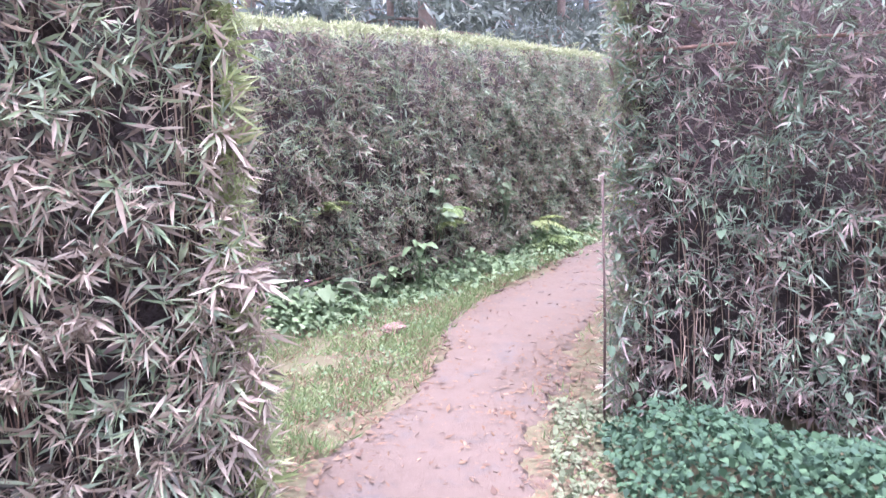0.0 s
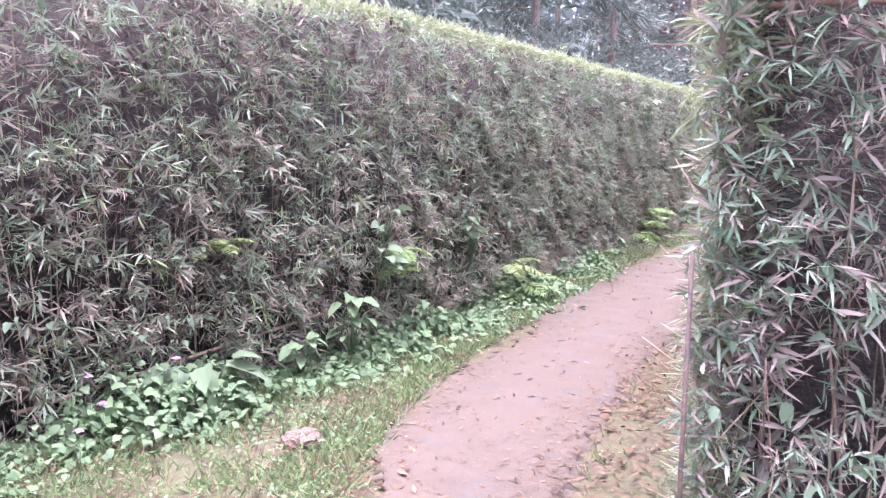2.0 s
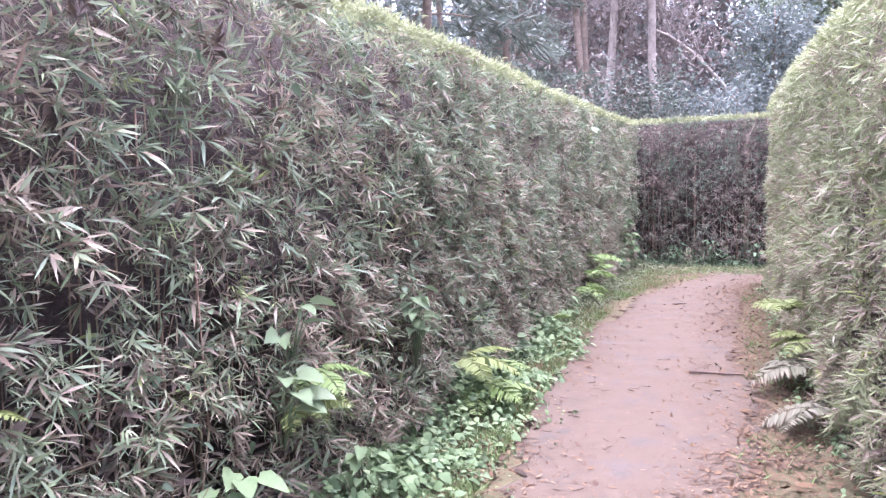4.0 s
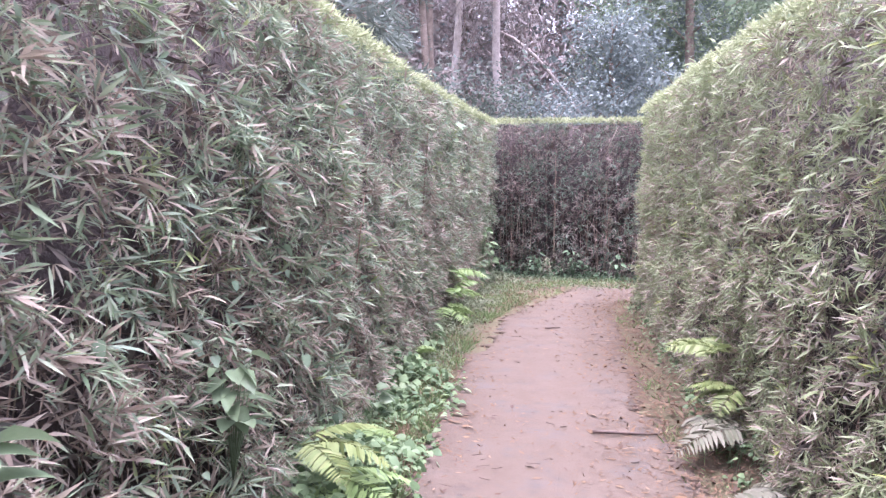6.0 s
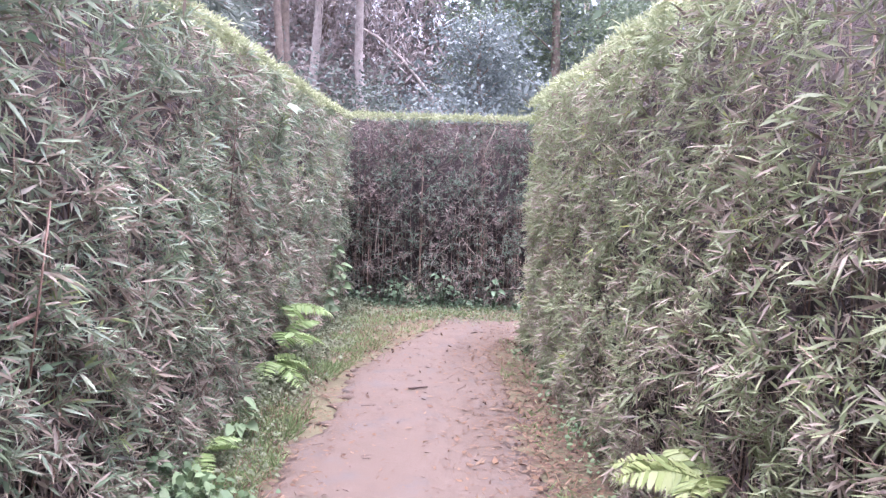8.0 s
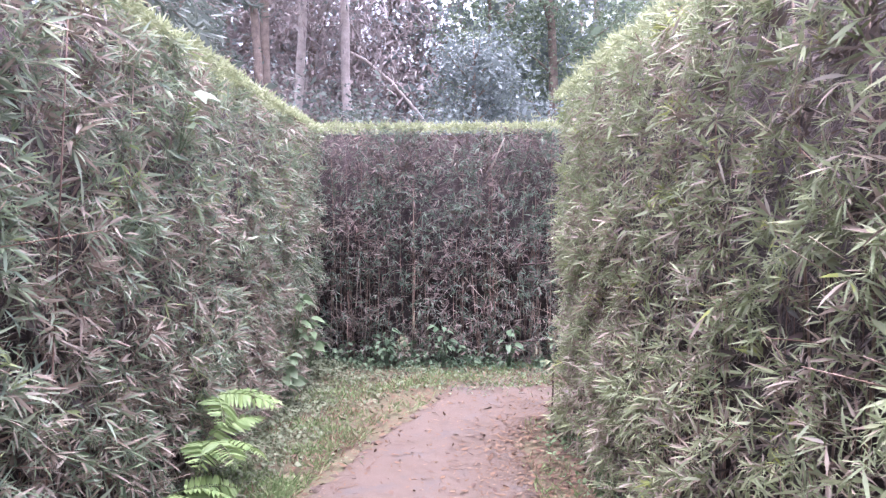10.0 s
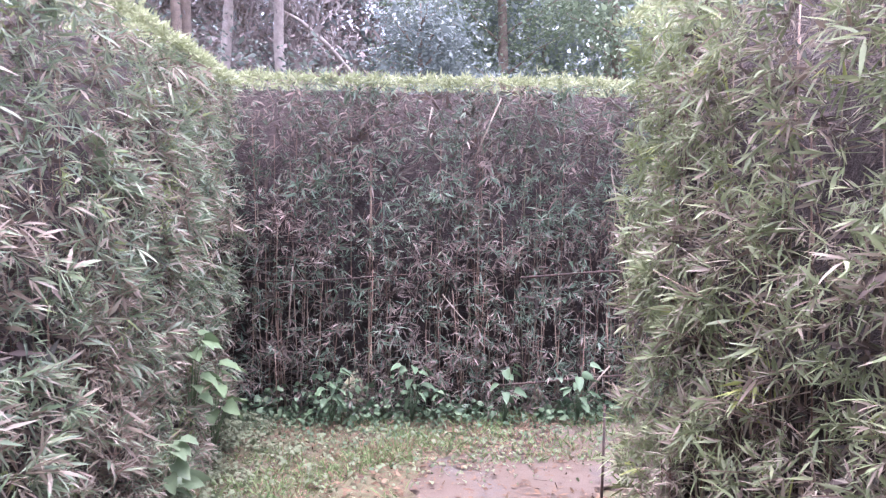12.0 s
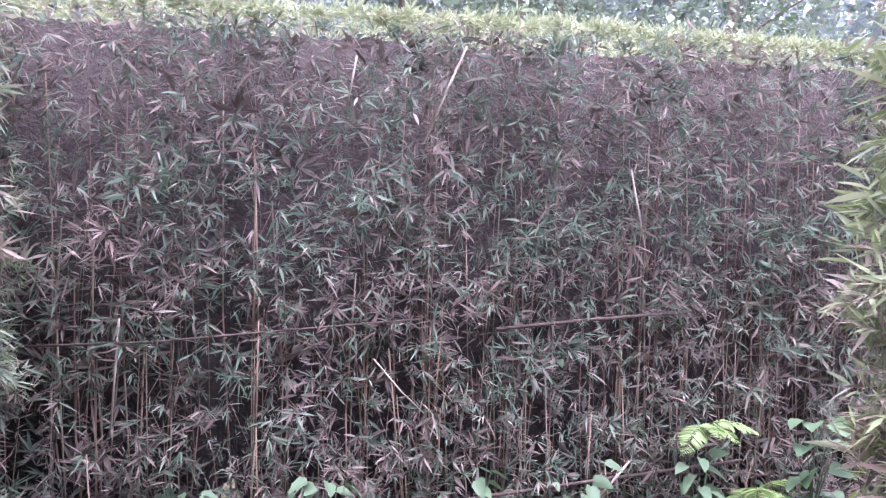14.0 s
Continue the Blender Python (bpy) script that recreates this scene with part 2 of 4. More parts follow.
def clover(p, length):
    """Tiny tilted leaflets of two triangles."""
    n = len(p)
    d = unit(rng.normal(size=(n, 3)) * np.array([1, 1, 0.35]))
    side = np.cross(d, unit(rng.normal(size=(n, 3)) * 0.35 + np.array([0, 0, 1.0]))) * (length * 0.45)[:, None]
    mid = p + d * (length * 0.55)[:, None]
    v = np.stack([p, mid + side, p + d * length[:, None], mid - side], 1)
    return v.reshape(-1, 3), (np.array([[0, 1, 2], [0, 2, 3]])[None] + 4 * np.arange(n)[:, None, None]).reshape(-1, 3)


def round_leaves(p, d, length, width, bend=0.2):
    """Broad heart-shaped leaves: eight triangles round the midrib."""
    n = len(p)
    d = unit(d)
    side = unit(np.cross(d, np.array([0, 0, 1.0]) + 0.35 * rng.normal(size=(n, 3))))
    up = np.cross(side, d)
    length, width = np.broadcast_to(length, n)[:, None], np.broadcast_to(width, n)[:, None]
    sag = np.array([0, 0, -1.0]) * length * bend
    shape = [(0.0, 0.0), (-0.05, 0.28), (0.25, 0.5), (0.68, 0.34), (1.0, 0.0), (0.68, -0.34), (0.25, -0.5), (-0.05, -0.28)]
    v = np.empty((n, 9, 3))
    for i, (t, w) in enumerate(shape):
        v[:, i] = p + d * length * t + side * width * w + up * width * abs(w) * 0.35 + sag * t * t
    v[:, 8] = p + d * length * 0.45 + sag * 0.2
    t = np.array([[i, (i + 1) % 8, 8] for i in range(8)])
    return v.reshape(-1, 3), (t[None] + 9 * np.arange(n)[:, None, None]).reshape(-1, 3)


def joined(*pieces):
    vs, ts, k = [], [], 0
    for v, t in pieces:
        vs.append(v)
        ts.append(t + k)
        k += len(v)
    return np.concatenate(vs), np.concatenate(ts)


def rods(a, b, r, sides=5, r2=None):
    """Thin round sticks from a to b."""
    a, b = np.atleast_2d(a).astype(float), np.atleast_2d(b).astype(float)
    n = len(a)
    d = unit(b - a)
    x = unit(np.cross(d, np.array([0.31, 0.17, 0.11]) + np.where(np.abs(d[:, 2:3]) > 0.9, [[1.0, 0, 0]], [[0, 0, 1.0]])))
    y = np.cross(d, x)
    r = np.broadcast_to(r, n)[:, None]
    r2 = r * 0.8 if r2 is None else np.broadcast_to(r2, n)[:, None]
    v = np.empty((n, 2 * sides + 2, 3))
    for i in range(sides):
        w = 2 * math.pi * i / sides
        o = x * math.cos(w) + y * math.sin(w)
        v[:, i], v[:, sides + i] = a + o * r, b + o * r2
    v[:, -2], v[:, -1] = a, b
    t = []
    for i in range(sides):
        j = (i + 1) % sides
        t += [[i, j, sides + i], [j, sides + j, sides + i], [j, i, 2 * sides], [sides + i, sides + j, 2 * sides + 1]]
    return v.reshape(-1, 3), (np.array(t)[None] + (2 * sides + 2) * np.arange(n)[:, None, None]).reshape(-1, 3)


def tube(points, radii, sides=8):
    """A bent tapering stick through points."""
    points = np.asarray(points, float)
    d = unit(np.gradient(points, axis=0))
    ref = np.array([1.0, 0.2, 0.1]) if abs(d[0, 2]) > 0.7 else np.array([0.1, 0.2, 1.0])
    x = unit(np.cross(d, ref))
    y = np.cross(d, x)
    w = 2 * math.pi * np.arange(sides) / sides
    ring = points[:, None] + np.asarray(radii, float)[:, None, None] * (x[:, None] * np.cos(w)[None, :, None] + y[:, None] * np.sin(w)[None, :, None])
    v = np.concatenate([ring.reshape(-1, 3), points[:1], points[-1:]])
    n, t = len(points), []
    for k in range(n - 1):
        for i in range(sides):
            j = (i + 1) % sides
            a, b, c, e = k * sides + i, k * sides + j, (k + 1) * sides + i, (k + 1) * sides + j
            t += [[a, b, c], [b, e, c]]
    for i in range(sides):
        j = (i + 1) % sides
        t += [[j, i, n * sides], [(n - 1) * sides + i, (n - 1) * sides + j, n * sides + 1]]
    return v, np.array(t)


def wavy(p, scale, seed):
    """Smooth uneven value between about -1 and 1 at the points p."""
    r = np.random.default_rng(seed)
    out = np.zeros(len(p))
    for _ in range(6):
        k = r.normal(size=3) * scale
        out += np.sin(p @ k + r.uniform(0, 6.28))
    return out / 3.5


# ---- hedges ----
HEIGHT = 2.36


class Line:
    """A bent line on the ground, with a place and a left-hand normal at each length along it."""

    def __init__(self, pts):
        self.p = np.asarray(pts, float)
        self.s = np.concatenate([[0], np.cumsum(np.linalg.norm(np.diff(self.p, axis=0), axis=1))])
        self.length = self.s[-1]

    def at(self, s):
        return np.stack([np.interp(s, self.s, self.p[:, k]) for k in range(2)], -1)

    def normal(self, s):
        d = self.at(np.minimum(s + 0.25, self.length)) - self.at(np.maximum(s - 0.25, 0))
        d = unit(d)
        return np.stack([-d[:, 1], d[:, 0]], -1)


def slips(p, d, length, width, face):
    """Plain pointed leaves of two triangles, for the dense inner layer."""
    n = len(p)
    d = unit(d)
    side = unit(np.cross(d, face + 0.5 * rng.normal(size=(n, 3)))) * (width * 0.5)[:, None]
    mid = p + d * (length * 0.4)[:, None]
    v = np.stack([p, mid + side, p + d * length[:, None], mid - side], 1)
    t = np.array([[0, 1, 2], [0, 2, 3]])
    return v.reshape(-1, 3), (t[None] + 4 * np.arange(n)[:, None, None]).reshape(-1, 3)


def folded(p, d, length, width, face, fold=0.22):
    """Pointed leaves of two triangles, folded along the midrib."""
    n = len(p)
    d = unit(d)
    side = unit(np.cross(d, face + 0.35 * rng.normal(size=(n, 3))))
    up = np.cross(side, d)
    w = (width * 0.5)[:, None]
    mid = p + d * (length * 0.38)[:, None] + up * w * fold * 2
    v = np.stack([p, mid + side * w, p + d * length[:, None], mid - side * w], 1)
    t = np.array([[0, 1, 2], [0, 2, 3]])
    return v.reshape(-1, 3), (t[None] + 4 * np.arange(n)[:, None, None]).reshape(-1, 3)


def sprigs(p, nrm, count_each, size, spread=0.75, lift=0.0, plain=False, slim=0.105):
    """Flat fans of narrow leaves at the twig ends p, which point along nrm and droop at the tips."""
    n = len(p)
    s = unit(nrm * rng.uniform(0.0, 0.9, (n, 1)) + rng.normal(size=(n, 3)) * np.array([0.6, 0.6, 0.6]) + np.array([0, 0, lift]))
    across = unit(np.cross(s, nrm * 0.6 + np.array([0, 0, 0.8]) + 0.45 * rng.normal(size=(n, 3))))
    k = np.repeat(np.arange(n), count_each)
    m = len(k)
    turn = np.tile(np.linspace(-1, 1, count_each), n) * spread * 1.5 + 0.3 * rng.normal(size=m)
    d = unit(s[k] * np.cos(turn)[:, None] + across[k] * np.sin(turn)[:, None] + 0.3 * rng.normal(size=(m, 3)) - np.array([0, 0, 0.04]))
    base = p[k] + s[k] * (0.035 * np.cos(turn) * rng.uniform(0.2, 1.0, m))[:, None]
    ln = size * np.minimum(rng.lognormal(0, 0.35, n)[k] * rng.lognormal(0, 0.3, m), 2.2)
    face = np.cross(across, s)[k]
    face = face * np.sign(face[:, 2:3] + 0.3 * np.sum(face * nrm[k], axis=1, keepdims=True) + 1e-6)
    wd = ln * slim * rng.uniform(0.75, 1.3, m)
    if plain:
        return folded(base, d, ln, wd * 1.1, face)
    return blades(base, d, ln, wd, bend=0.2, face=face)


SPRAYS = {}


def spray_meshes(mat, size):
    """A few shared shapes of one leafy twig end."""
    key = (mat.name, round(size, 3))
    if key not in SPRAYS:
        SPRAYS[key] = []
        for _ in range(10):
            tip = np.array([[0.0, 0.0, 0.05]])
            n = 7
            d = unit(np.array([0, 0, 1.0]) + 0.8 * rng.normal(size=(n, 3)))
            ln = size * 1.3 * rng.lognormal(0, 0.25, n)
            leaf = blades(np.repeat(tip, n, 0) * rng.uniform(0.3, 1, (n, 1)), d, ln, ln * 0.115, bend=0.18)
            SPRAYS[key].append(mesh_of("leaf_spray", *joined(rods(np.zeros((1, 3)) - [[0, 0, 0.08]], tip, 0.0016, 3), leaf), mat))
    return SPRAYS[key]


def hedge(name, line, thickness, label, mat, density, stems=20, sparse=0.0, backs=True, size=0.06, ends=(True, True), core_from=0.0, core_start=0.0, growth=1.0, spray_stretch=None, climber=0, gaps=(), low_stems=0, end_mat=M_END, shoots=0.15, height=HEIGHT):
    """A clipped bamboo hedge. The line is the foot of its seen face, whose normal is the line's left; the hedge lies to the right."""
    centre = line.at(np.array([line.length / 2]))[0]
    ob = root(name, (*centre, 0), label, "hedge", "maze hedges")
    off = np.array([*centre, 0])

    def face(n, inset, out, low=1.0):
        s = rng.uniform(0 if out else core_start + 0.5, line.length, n)
        h = (height - 0.015) * rng.uniform(0.01, 1.0, n)
        if sparse:
            keep = rng.uniform(size=n) < np.clip((h - 0.15) / 0.9, 1 - sparse * low, 1.0)
            s, h = s[keep], h[keep]
        p3 = np.column_stack([line.at(s), h])
        lump = 0.55 * wavy(p3, 9, 11) + 0.65 * wavy(p3, 19, 12) + 0.65 * wavy(p3, 38, 13)
        keep = rng.uniform(size=len(s)) < np.clip(0.66 + 0.6 * lump, 0.12, 1.0)
        s, h, p3, lump = s[keep], h[keep], p3[keep], lump[keep]
        nr = line.normal(s)
        depth = 0.04 * wavy(p3, 2.2, 3) + 0.055 * np.clip(lump, -1.6, 1.2) - inset - 0.045 * np.clip((h - height + 0.12) / 0.12, 0, 1) ** 2
        depth = depth - np.abs(rng.normal(size=len(s))) * 0.03
        if not out:
            depth = -depth - thickness
        p3[:, :2] += nr * depth[:, None]
        nn = np.column_stack([nr if out else -nr, np.zeros(len(s))])
        return p3 - off, nn

    n_front = int(line.length * height * density / 7)
    p, nn = face(n_front, 0, True)
    half = int(len(p) * 0.25)
    pieces = [sprigs(p[:half], nn[:half], 7, size), sprigs(p[half:], nn[half:], 7, size, plain=True)]
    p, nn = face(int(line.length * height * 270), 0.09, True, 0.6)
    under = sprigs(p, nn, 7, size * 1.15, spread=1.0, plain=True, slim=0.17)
    if backs:
        p, nn = face(int(line.length * height * 50), 0, False)
        pieces.append(sprigs(p, nn, 6, size * 1.7, plain=True, slim=0.22))
    end_pieces = []
    for flag, s0, sign in ((ends[0], 0.0, -1), (ends[1], line.length, 1)):
        if not flag:
            continue
        n = int(thickness * height * density / 6)
        w, h = rng.uniform(0, thickness, n), height * rng.uniform(0.02, 1, n)
        q, nr = line.at(np.full(n, s0)), line.normal(np.full(n, s0))
        tang = np.column_stack([nr[:, 1], -nr[:, 0]]) * sign
        p3 = np.column_stack([q - nr * w[:, None], h])
        p3[:, :2] += tang * (0.04 * wavy(p3, 3, 5) - np.abs(rng.normal(size=n)) * 0.05)[:, None]
        end_pieces.append(sprigs(p3 - off, np.column_stack([tang, np.zeros(n)]), 6, size, plain=True))
    if end_pieces:
        part("end_foliage", mesh_of("end_foliage", *joined(*end_pieces), end_mat), ob, "leaves on the clipped hedge end", "stuff")
    v, t = joined(*pieces)
    if spray_stretch:
        shapes = spray_meshes(mat, size)
        for i in range(260):
            s1, h1 = rng.uniform(*spray_stretch), rng.uniform(0.1, height - 0.1)
            q1, n1 = line.at(np.array([s1]))[0], line.normal(np.array([s1]))[0]
            way = Vector((*(n1 + rng.normal(size=2) * 0.5), rng.normal() * 0.45))
            spray = part("leaf_spray", shapes[i % len(shapes)], ob)
            spray.matrix_basis = Matrix.Translation((*(q1 + n1 * 0.0 - centre), h1)) @ way.to_track_quat("Z", "Y").to_matrix().to_4x4()
    part("inner_foliage", mesh_of("inner_foliage", *under, M_INNER), ob, "withered brown inner leaves, coloured dark for the shaded gaps", "stuff")
    part("foliage", mesh_of("foliage", v, t, mat), ob, "narrow green and dry tan bamboo leaves", "stuff")

    n = int(line.length * thickness * 520 * growth)
    s, w = rng.uniform(0, line.length, n), thickness * rng.uniform(0, 1, n) ** 2.6 - 0.06
    q, nr = line.at(s), line.normal(s)
    p3 = np.column_stack([q - nr * w[:, None], np.full(n, height)])
    p3[:, 2] += 0.015 * wavy(p3, 1.5, 8) - 0.025 + 0.01 * rng.normal(size=n) - 0.02 * np.clip(1 - (w + 0.06) / 0.08, 0, 1) * rng.uniform(0, 1, n)
    v, t = sprigs(p3 - off, np.tile([0, 0, 1.0], (n, 1)), 5, 0.03, lift=0.35, plain=True, slim=0.2)
    nt_ = int(line.length * 3)
    s, w = rng.uniform(0, line.length, nt_), thickness * rng.uniform(0, 0.6, nt_)
    q, nr = line.at(s), line.normal(s)
    p3 = np.column_stack([q - nr * w[:, None], np.full(nt_, height + 0.01)])
    tall = p3 + np.column_stack([rng.normal(size=(nt_, 2)) * 0.03, rng.uniform(0.03, shoots, nt_)])
    v, t = joined((v, t), rods(p3 - off, tall - off, 0.002, 3), sprigs(tall - off, np.tile([0, 0, 1.0], (nt_, 1)), 4, 0.07, lift=0.6))
    part("new_growth", mesh_of("new_growth", v, t, M_NEW), ob, "yellow-green clipped new shoots on top", "stuff")

    if stems:
        n = int(line.length * stems)
        s, w = rng.uniform(0.12, line.length - 0.12, n), 0.07 + rng.uniform(0.0, thickness * 0.45, n) * rng.uniform(0.1, 1, n)
        q, nr = line.at(s), line.normal(s)
        a = np.column_stack([q - nr * w[:, None], np.zeros(n)])
        b = a + np.column_stack([rng.normal(size=(n, 2)) * 0.06, height * rng.uniform(0.4, 0.95, n)])
        mid = (a + b) / 2 + np.column_stack([rng.normal(size=(n, 2)) * 0.03, np.zeros(n)])
        r = rng.uniform(0.0018, 0.0045, n)
        twig_n = n * 5
        j = rng.integers(0, n, twig_n)
        f = rng.uniform(0.1, 0.95, (twig_n, 1))
        ta = a[j] * (1 - f) + b[j] * f
        tb = ta + np.column_stack([nr[j] * rng.uniform(-0.05, 0.2, (twig_n, 1)) + rng.normal(size=(twig_n, 2)) * 0.06, rng.normal(0.12, 0.1, twig_n)])
        v, t = joined(rods(a - off, mid - off, r, 5, r), rods(mid - off, b - off, r, 5), rods(ta - off, tb - off, 0.0022, 3))
        part("stem_growth", mesh_of("stem_growth", v, t, M_STEM), ob, "thin tan bamboo stems and twigs", "stuff")

    if low_stems:
        n = int(line.length * low_stems)
        s = rng.uniform(0.1, line.length - 0.1, n)
        s += 0.06 * np.sin(s * 9)
        q, nr = line.at(s), line.normal(s)
        a = np.column_stack([q - nr * rng.uniform(-0.01, 0.12, (n, 1)), np.zeros(n)])
        b = a + np.column_stack([rng.normal(size=(n, 2)) * 0.05, rng.uniform(0.3, 1.0, n)])
        v, t = rods(a - off, b - off, rng.uniform(0.002, 0.0045, n), 5)
        part("culm_growth", mesh_of("culm_growth", v, t, M_STEM), ob, "bare tan culms at the hedge foot", "stuff")
    if climber:
        n = int(line.length * height * climber)
        s, h = rng.uniform(0, line.length, n), height * rng.uniform(0.05, 0.95, n) ** 1.3
        q, nr = line.at(s), line.normal(s)
        patch = wavy(np.column_stack([q, h]), 2.5, 71) > -0.1
        q, nr, h = q[patch], nr[patch], h[patch]
        n = len(h)
        p3 = np.column_stack([q + nr * rng.normal(0.03, 0.03, (n, 1)), h])
        d = np.column_stack([nr * 0.5 + rng.normal(size=(n, 2)) * 0.5, rng.normal(-0.5, 0.4, n)])
        ln = rng.uniform(0.025, 0.055, n)
        v, t = round_leaves(p3 - off, d, ln, ln * rng.uniform(0.7, 0.95, n))
        part("climber", mesh_of("climber", v, t, M_CLIMBER), ob, "scattered heart-shaped green climber leaves", "stuff")

    # solid slab added as the dark, shaded inside of the hedge
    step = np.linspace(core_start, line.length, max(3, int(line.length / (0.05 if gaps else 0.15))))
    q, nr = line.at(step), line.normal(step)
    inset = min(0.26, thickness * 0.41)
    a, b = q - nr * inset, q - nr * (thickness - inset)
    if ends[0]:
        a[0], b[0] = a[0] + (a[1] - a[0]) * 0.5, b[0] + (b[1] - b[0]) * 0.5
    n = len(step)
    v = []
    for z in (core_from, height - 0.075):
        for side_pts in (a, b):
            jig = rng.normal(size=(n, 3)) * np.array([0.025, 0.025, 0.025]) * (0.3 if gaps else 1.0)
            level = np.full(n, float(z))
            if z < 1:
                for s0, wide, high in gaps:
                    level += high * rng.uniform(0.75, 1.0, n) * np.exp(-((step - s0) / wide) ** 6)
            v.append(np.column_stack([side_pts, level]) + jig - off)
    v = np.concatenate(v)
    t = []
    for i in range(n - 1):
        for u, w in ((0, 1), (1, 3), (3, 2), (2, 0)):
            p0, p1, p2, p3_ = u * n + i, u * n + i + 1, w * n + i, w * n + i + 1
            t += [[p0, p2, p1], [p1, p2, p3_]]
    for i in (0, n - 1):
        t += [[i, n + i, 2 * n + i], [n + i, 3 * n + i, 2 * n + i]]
    part("shade_core", mesh_of("shade_core", v, t, M_CORE), ob, "solid dark core standing in for the shaded twiggy inside")
    return ob


# the lines of the maze, each with its seen face on the left of the way it is drawn
LEFT = Line([(5.02, 15.62), (4.02, 13.85), (3.0, 12.0), (2.14, 10.3), (1.2, 8.3), (0.33, 6.62), (-0.57, 5.30), (-1.05, 4.68), (-2.3, 3.25), (-2.9, 2.65)])
END = Line([(10.6, 12.64), (8.12, 14.0), (6.41, 14.95), (4.3, 16.1)])
RIGHT = Line([(1.56, 3.12), (2.4, 5.25), (3.3, 7.42), (4.38, 9.75), (5.0, 11.0), (5.88, 12.82)])
FRONT = Line([(4.6, 2.26), (2.42, 2.84), (1.56, 3.1)])
NEAR = Line([(0.22, 1.79), (-1.3, 0.85), (-2.4, 0.25)])

hedge("hedge", LEFT, 0.9, "tall clipped bamboo hedge with mixed green and dry leaves", M_LEAF, 7400, size=0.055, ends=(False, False), spray_stretch=(6, 14), climber=16, growth=1.5, shoots=0.1)
hedge("hedge", RIGHT, 0.9, "tall clipped bamboo hedge with fresh yellow-green leaves", M_LEAF_LIGHT, 8000, size=0.048, ends=(False, True), core_start=0.6, spray_stretch=(4, 10.5))
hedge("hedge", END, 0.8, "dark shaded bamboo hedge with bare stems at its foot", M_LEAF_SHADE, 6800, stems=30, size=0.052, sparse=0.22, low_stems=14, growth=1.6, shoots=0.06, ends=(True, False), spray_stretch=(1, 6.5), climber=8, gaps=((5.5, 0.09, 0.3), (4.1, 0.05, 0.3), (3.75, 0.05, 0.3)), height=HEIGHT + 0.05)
hedge("hedge", FRONT, 0.9, "clipped bamboo hedge with dry stems behind an ivy bed", M_LEAF_FRONT, 7800, stems=28, size=0.05, sparse=0.2, low_stems=24, ends=(False, True), spray_stretch=(1, 4), climber=60, growth=1.5, end_mat=M_LEAF_LIGHT, shoots=0.08)
hedge("hedge", NEAR, 0.55, "close clipped bamboo hedge with large dry tan leaves", M_LEAF_DRY, 6500, stems=34, size=0.066, ends=(True, False), spray_stretch=(0, 2), end_mat=M_END)


# ---- ground ----
def ground_sheet():
    xs = np.unique(np.concatenate([np.linspace(-8, 16, 97), np.linspace(-400, -8, 12), np.linspace(16, 400, 12)]))
    ys = np.unique(np.concatenate([np.linspace(-6, 22, 113), np.linspace(-400, -6, 12), np.linspace(22, 400, 12)]))
    gx, gy = np.meshgrid(xs, ys)
    p = np.column_stack([gx.ravel(), gy.ravel(), np.zeros(gx.size)])
    near = (np.abs(p[:, 0] - 4) < 11) & (np.abs(p[:, 1] - 8) < 13)
    p[:, 2] = np.where(near, 0.012 * wavy(p, 2.5, 21) - 0.012, -0.02)
    nx, ny = len(xs), len(ys)
    i, j = np.meshgrid(np.arange(nx - 1), np.arange(ny - 1))
    a = (j * nx + i).ravel()
    t = np.concatenate([np.column_stack([a, a + 1, a + nx]), np.column_stack([a + 1, a + nx + 1, a + nx])])
    ob = new("ground", mesh_of("ground", p, t, M_GROUND, True))
    tagged(ob, "brown weedy earth with moss and leaf litter", "ground", kind="structure")


ground_sheet()

PATH_LEFT = Line([(-0.15, -4), (-0.1, 0), (0.12, 2.6), (0.42, 3.5), (0.47, 4.4), (0.55, 5.2), (0.92, 6.4), (1.74, 8.35), (2.66, 10.35), (3.74, 12.3), (4.84, 13.5), (5.8, 14.4), (6.9, 14.45), (8.3, 13.7), (11, 12.2)])
PATH_RIGHT = Line([(1.6, -4), (1.5, 0), (1.25, 2.5), (1.2, 3.4), (1.47, 4.4), (1.8, 5.25), (2.2, 6.4), (3.1, 7.95), (4.1, 9.95), (5.12, 12.0), (5.7, 12.95), (6.3, 13.35), (7.1, 13.05), (8.0, 12.5), (10.6, 11.0)])


